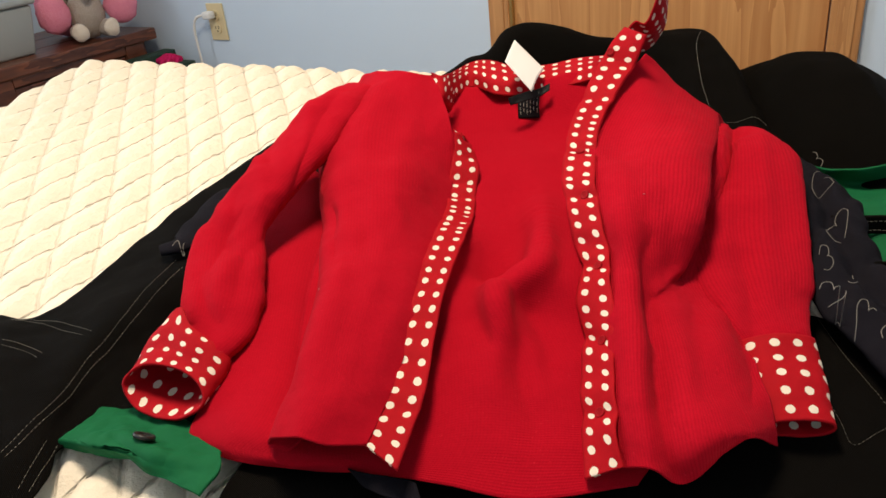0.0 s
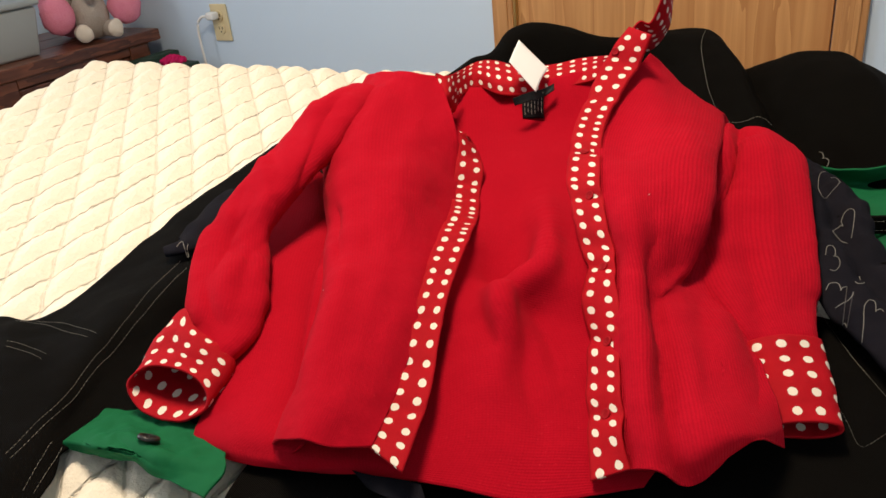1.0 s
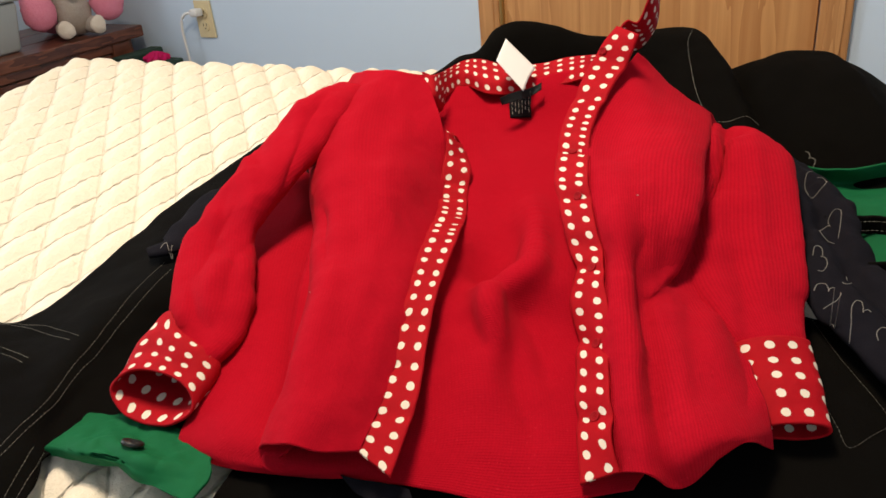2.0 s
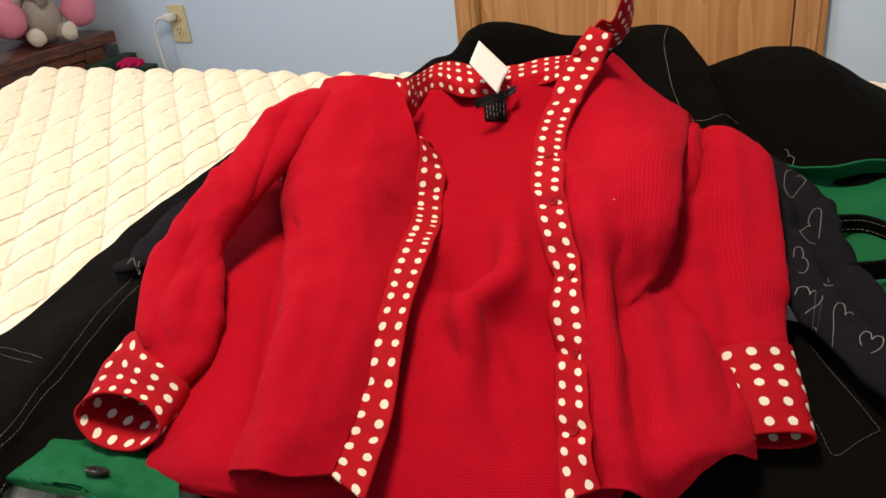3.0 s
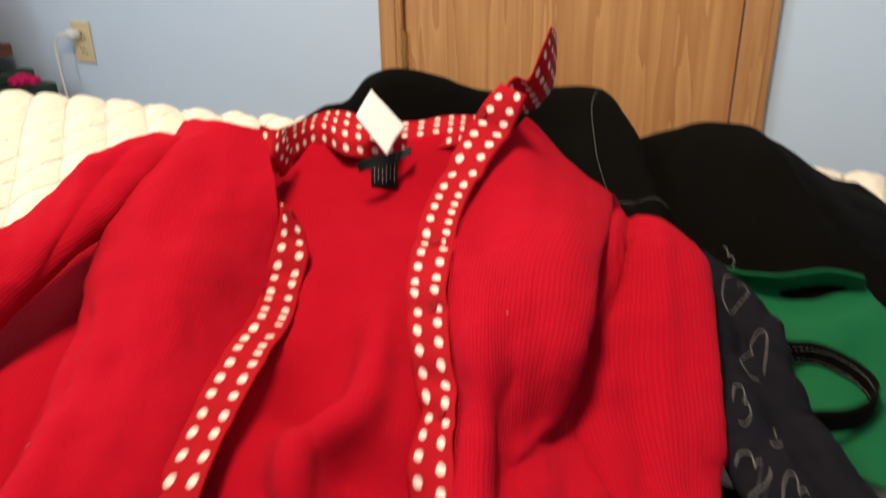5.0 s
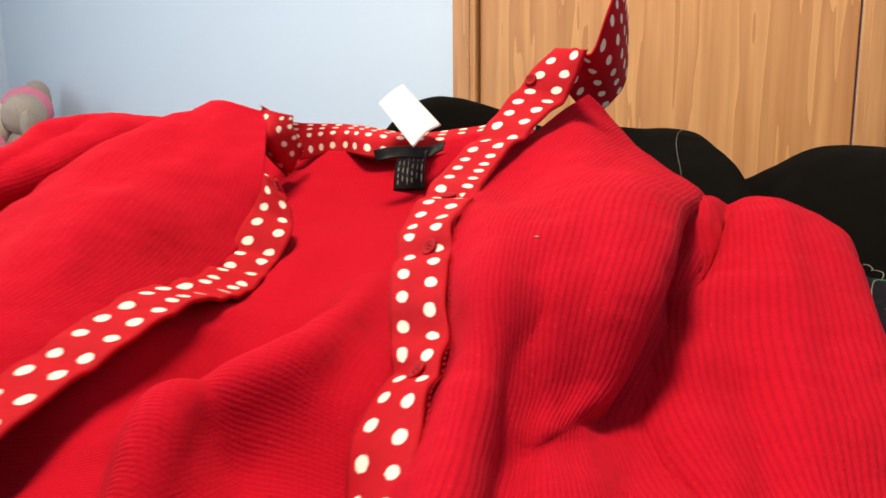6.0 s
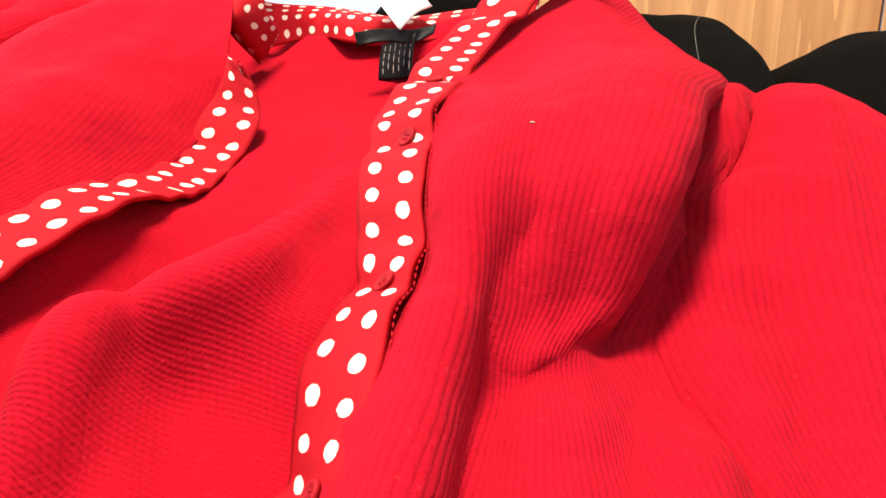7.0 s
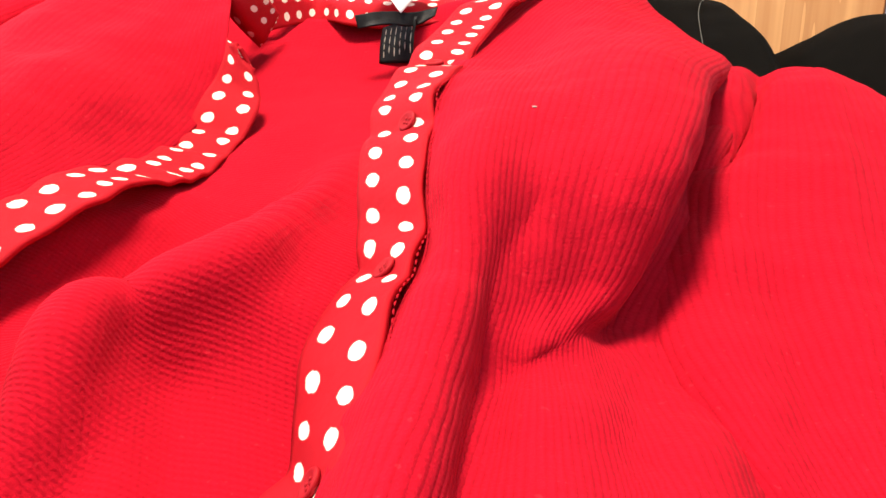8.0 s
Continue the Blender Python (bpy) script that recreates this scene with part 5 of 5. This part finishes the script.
def on_surface(x, y, tree, lift=0.0):
    at, n, _, _ = tree.ray_cast(Vector((x, y, 1.6)), Vector((0, 0, -1)))
    if at is None:
        at, n, _, _ = tree.find_nearest(Vector((x, y, 0.72)))
    return Matrix.Translation(at + n * lift) @ n.to_track_quat("Z", "Y").to_matrix().to_4x4()


b = part("button", button(0.0085, 0.003), BLACK_GLOSS, green, "glossy black button")
b.matrix_basis = on_surface(-0.224, 0.486, tree_of(cuff), 0.0005)
g = ripple(surface(GREEN_RIGHT, 70, 90), 0.0025, 16, 6.0)
part("sleeve", sheet(g, 0.002), GREEN, green)

navy = thing("navy_sweater", "navy heather sweater with silver looped embroidery", "sweater")
g = hose(NAVY_SLEEVE, 90, 56)
ang = np.linspace(0, 2 * math.pi, 56, endpoint=False)
g[..., 2] -= 0.011 * np.exp(-((ang - 1.75) / 0.22) ** 2)[None] * np.linspace(1.0, 0.6, 90)[:, None]
g = ripple(ripple(g, 0.003, 20, 3.0), 0.0022, 45, 5.0)
g[..., 2] -= 0.006 * np.exp(-((np.linspace(0, 1, 90)[:, None] * 1.0 - 0.30 - 0.12 * np.cos(ang)[None]) / 0.025) ** 2)
g[..., 2] -= 0.005 * np.exp(-((np.linspace(0, 1, 90)[:, None] * 1.0 - 0.52 - 0.10 * np.cos(ang)[None]) / 0.03) ** 2)
navy_sleeve = part("sleeve", sheet(g, 0.0, wrap=True), NAVY, navy)
on_sleeve = tree_of(navy_sleeve)
for p in LOOPS:
    part("embroidery", wire(laid(p, on_sleeve, 60, 0.0002), 0.00034, 5), SILVER, navy, "silver looped chain stitch")
g = ripple(hose(NAVY_TIP, 40, 32), 0.003, 25, 1.0)
tip = part("sleeve", sheet(g, 0.0, wrap=True), NAVY, navy)
on_tip = tree_of(tip)
for p in TIP_LOOP:
    part("embroidery", wire(laid(p, on_tip, 30, 0.0003), 0.0004, 5), SILVER, navy)
part("hem", sheet(ripple(surface(NAVY_HEM, 60, 16), 0.003, 18, 8.0), 0.002), NAVY, navy)


# ---- the red cardigan ----
cardigan = thing("red_cardigan", "open red rib-knit cardigan with white-dotted trim laid on clothes", "cardigan")
g = creased(fold(ripple(surface(BACK, 160, 190), 0.003, 14, 1.5), BACK_FOLDS), BACK_CREASES)
part("back", sheet(g, 0.0015), RED_BACK, cardigan)
part("hem_seam", dashes(g[175, 12:148] + np.array((0, 0, 0.0003)), 0.0028, 0.0008, 0.0004), RED_THREAD, cardigan)
g = ripple(surface(LEFT_SIDE, 40, 80), 0.002, 18, 2.5)
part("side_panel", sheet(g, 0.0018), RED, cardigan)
g = creased(fold(ripple(ripple(surface(LEFT_FRONT, 150, 240), 0.0034, 12, 3.5), 0.0012, 38, 1.5), FRONT_FOLDS), LEFT_CREASES)
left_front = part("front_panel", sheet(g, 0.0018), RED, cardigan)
part("hem_seam", dashes(g[217, 18:148] + np.array((0, 0, 0.0003)), 0.0028, 0.0008, 0.0004), RED_THREAD, cardigan)
g = creased(fold(ripple(ripple(surface(RIGHT_FRONT, 190, 300), 0.0014, 13, 4.5), 0.0012, 38, 2.5), RIGHT_FOLDS), RIGHT_CREASES)
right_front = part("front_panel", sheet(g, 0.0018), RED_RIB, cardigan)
part("hem_seam", dashes(g[273, 3:] + np.array((0, 0, 0.0003)), 0.0028, 0.0008, 0.0004), RED_THREAD, cardigan)
g = creased(fold(ripple(ripple(hose(LEFT_SLEEVE, 170, 110, power=2.4), 0.005, 10, 5.5), 0.002, 32, 7.5), LEFT_FOLDS), LEFT_SLEEVE_CREASES, wrap=True)
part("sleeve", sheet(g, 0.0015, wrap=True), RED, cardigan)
g = creased(fold(ripple(ripple(hose(RIGHT_SLEEVE, 170, 130, power=2.5), 0.004, 11, 6.5), 0.0018, 32, 8.5), RIGHT_FOLDS), RIGHT_SLEEVE_CREASES, wrap=True)
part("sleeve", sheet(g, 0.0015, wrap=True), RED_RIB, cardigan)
part("seam", dashes(spline(g[20:162:5, 43] + np.array((0, 0, 0.0003)), 300), 0.0030, 0.0008, 0.0004), RED_THREAD, cardigan)
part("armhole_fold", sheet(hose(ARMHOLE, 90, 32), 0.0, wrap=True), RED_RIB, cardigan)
g = hose(LEFT_CUFF, 60, 100, slant=0.014)
ang = np.linspace(0, 2 * math.pi, 100, endpoint=False)
axis = g[0].mean(0) - g[-1].mean(0)
axis /= np.linalg.norm(axis)
rise = -0.006 + 0.012 * np.cos(ang) + 0.010 * np.exp(-((ang - 1.25) / 0.28) ** 2)
g += axis * (np.linspace(1, 0, 60)[:, None] ** 1.4 * rise)[..., None]
g += np.array((-0.3, 0.2, 1.0)) * (0.007 * np.linspace(1, 0, 60)[:, None] ** 2 * np.exp(-((ang - 1.2) / 0.5) ** 2))[..., None]
g = ripple(g, 0.0022, 34, 2.2)
part("cuff", sheet(g, 0.0022, wrap=True), DOTS, cardigan, "turned-back dotted cuff")
g = ripple(hose(RIGHT_CUFF, 50, 90), 0.0016, 30, 4.2)
part("cuff", sheet(g, 0.0022, wrap=True), DOTS, cardigan, "turned-back dotted cuff")
def along(g):
    """Arc length down the middle of a strip."""
    mid = g[:, g.shape[1] // 2]
    return np.r_[0, np.cumsum(np.linalg.norm(np.diff(mid, axis=0), axis=1))]


def printed(g, columns, pitch=0.0146):
    """Where the dots of the print lie: for both columns, the lengths down the strip at which a dot is printed."""
    s = along(g)
    down = []
    for places in columns:
        q = np.array(places) + np.arange(len(places)) * 1e-5
        k = np.interp(s, q, np.arange(len(q)))
        k += np.minimum(s - q[0], 0) / pitch + np.maximum(s - q[-1], 0) / pitch
        down.append((k + 40.5) * pitch)
    w = np.clip((np.linspace(0, 1, g.shape[1]) - 0.42) / 0.16, 0, 1)
    return np.outer(down[0], 1 - w) + np.outer(down[1], w)


def gathered(g, places, depth, width, seed):
    """A strip drawn in where it is sewn down, with small cross folds between."""
    s, n = along(g), normals(g)
    n *= np.sign(n[..., 2:3])
    h = np.zeros(g.shape[:2])
    across = np.linspace(-1, 1, g.shape[1])
    for k, q in enumerate(places):
        slant = s[:, None] - q - 0.004 * across[None] * math.sin(seed + k * 1.7)
        h -= depth * np.exp(-(slant / width) ** 2)
        h += 0.45 * depth * (np.exp(-((slant - 2.2 * width) / (1.3 * width)) ** 2) + np.exp(-((slant + 2.2 * width) / (1.3 * width)) ** 2))
    return g + n * (h + 0.0012)[..., None]


g = surface(LEFT_PLACKET, 14, 300)
v = printed(g, LEFT_DOTS)
g = gathered(g, [0.028, 0.062, 0.085, 0.108, 0.123, 0.145, 0.19, 0.235, 0.29, 0.335, 0.38], 0.0013, 0.0060, 1.0)
part("placket", sheet(g, 0.002, span=0.031, down=v), DOTS, cardigan, "white-dotted button band")
part("seam", dashes(spline(g[::6, 0] + np.array((0.0004, 0, 0.0005)), 400), 0.0022, 0.0011, 0.0004), RED_THREAD, cardigan)
g = surface(RIGHT_PLACKET, 14, 340)
v = printed(g, RIGHT_DOTS)
s = along(g)
mid = g[:, 7]
rows = [s[np.argmin((mid[:, 0] - x) ** 2 + (mid[:, 1] - y) ** 2)] for x, y in BUTTONS]
g = gathered(g, rows + [rows[0] + 0.055], 0.0024, 0.0075, 2.0)
band = part("placket", sheet(g, 0.002, span=0.031, down=v), DOTS, cardigan, "white-dotted button band")
part("seam", dashes(spline(g[::6, -1] + np.array((0.001, 0, 0.0008)), 440), 0.0022, 0.0011, 0.0004), RED_THREAD, cardigan)
on_band = tree_of(band)
shape = button(0.0042, 0.0014)
first = None
for x, y in BUTTONS:
    if first is None:
        first = part("button", shape, RED_BUTTON, cardigan, "small red button")
        b = first
    else:
        b = new("button", first.data)
        b.parent = cardigan
    b.matrix_basis = on_surface(x, y, on_band, 0.0004)
g = surface(COLLAR, 120, 24)
part("collar", sheet(g, 0.002), DOTS, cardigan, "white-dotted stand collar")
g = surface(COLLAR_POINT, 24, 30)
part("collar_point", sheet(g, 0.002), DOTS, cardigan)
FIN = [[(0.194, 0.918, 0.898), (0.206, 0.916, 0.912), (0.219, 0.921, 0.909), (0.228, 0.912, 0.935), (0.235, 0.910, 0.955)],
       [(0.205, 0.938, 0.881), (0.217, 0.938, 0.892), (0.230, 0.942, 0.895), (0.240, 0.939, 0.911), (0.241, 0.927, 0.947)],
       [(0.220, 0.963, 0.868), (0.230, 0.969, 0.869), (0.241, 0.975, 0.877), (0.251, 0.979, 0.894), (0.247, 0.950, 0.934)]]
part("collar_point", sheet(surface(FIN, 40, 30), 0.002), DOTS, cardigan)

tag = thing("price_tag", "blank white card tag hanging at the collar", "tag")
TAG = surface([[(0.077, 0.975, 0.890), (0.109, 0.955, 0.858)], [(0.071, 0.955, 0.884), (0.100, 0.935, 0.853)], [(0.064, 0.935, 0.875), (0.092, 0.915, 0.843)]], 16, 16)
part("card", sheet(TAG, 0.0006), PAPER, tag)
label = thing("care_label", "black satin care label with pale print at the neck", "label")
CARE = surface([[(0.077, 0.940, 0.829), (0.102, 0.926, 0.837)], [(0.076, 0.932, 0.818), (0.100, 0.921, 0.823)], [(0.076, 0.926, 0.807), (0.100, 0.918, 0.808)]], 10, 12)
CARE += np.array((0, -0.004, 0.004))
part("ribbon", sheet(CARE, 0.0006), BLACK_SATIN, label)
n = normals(CARE)
n *= np.sign(n[..., 2:3])
for k in range(6):
    u = 1.2 + 1.4 * k
    col = CARE[:, int(u)] * (1 - u % 1) + CARE[:, int(u) + 1] * (u % 1) + n[:, int(u)] * 0.0006
    part("print_bar", dashes(spline(col[1:-1], 60), 0.0042 + 0.001 * (k % 3), 0.0012, 0.0004, lift=0.0), PRINT, label, "unreadable pale print")
neck = thing("neck_label", "folded black satin brand label sewn at the collar", "label")
part("ribbon", sheet(ripple(surface(NECK_LABEL, 40, 12), 0.002, 40, 2.0), 0.001), BLACK_SATIN, neck)
on_left = tree_of(left_front)
on_right = tree_of(right_front)
for x, y, tree in ((-0.101, 0.592, on_left), (0.172, 0.66, on_right)):
    bm = bmesh.new()
    blob(bm, (0, 0, 0.0004), (0.0009, 0.0004, 0.0003), fuzz=0.0002)
    b = part("lint", bm, PRINT, cardigan, "pale speck of lint")
    b.matrix_basis = on_surface(x, y, tree)
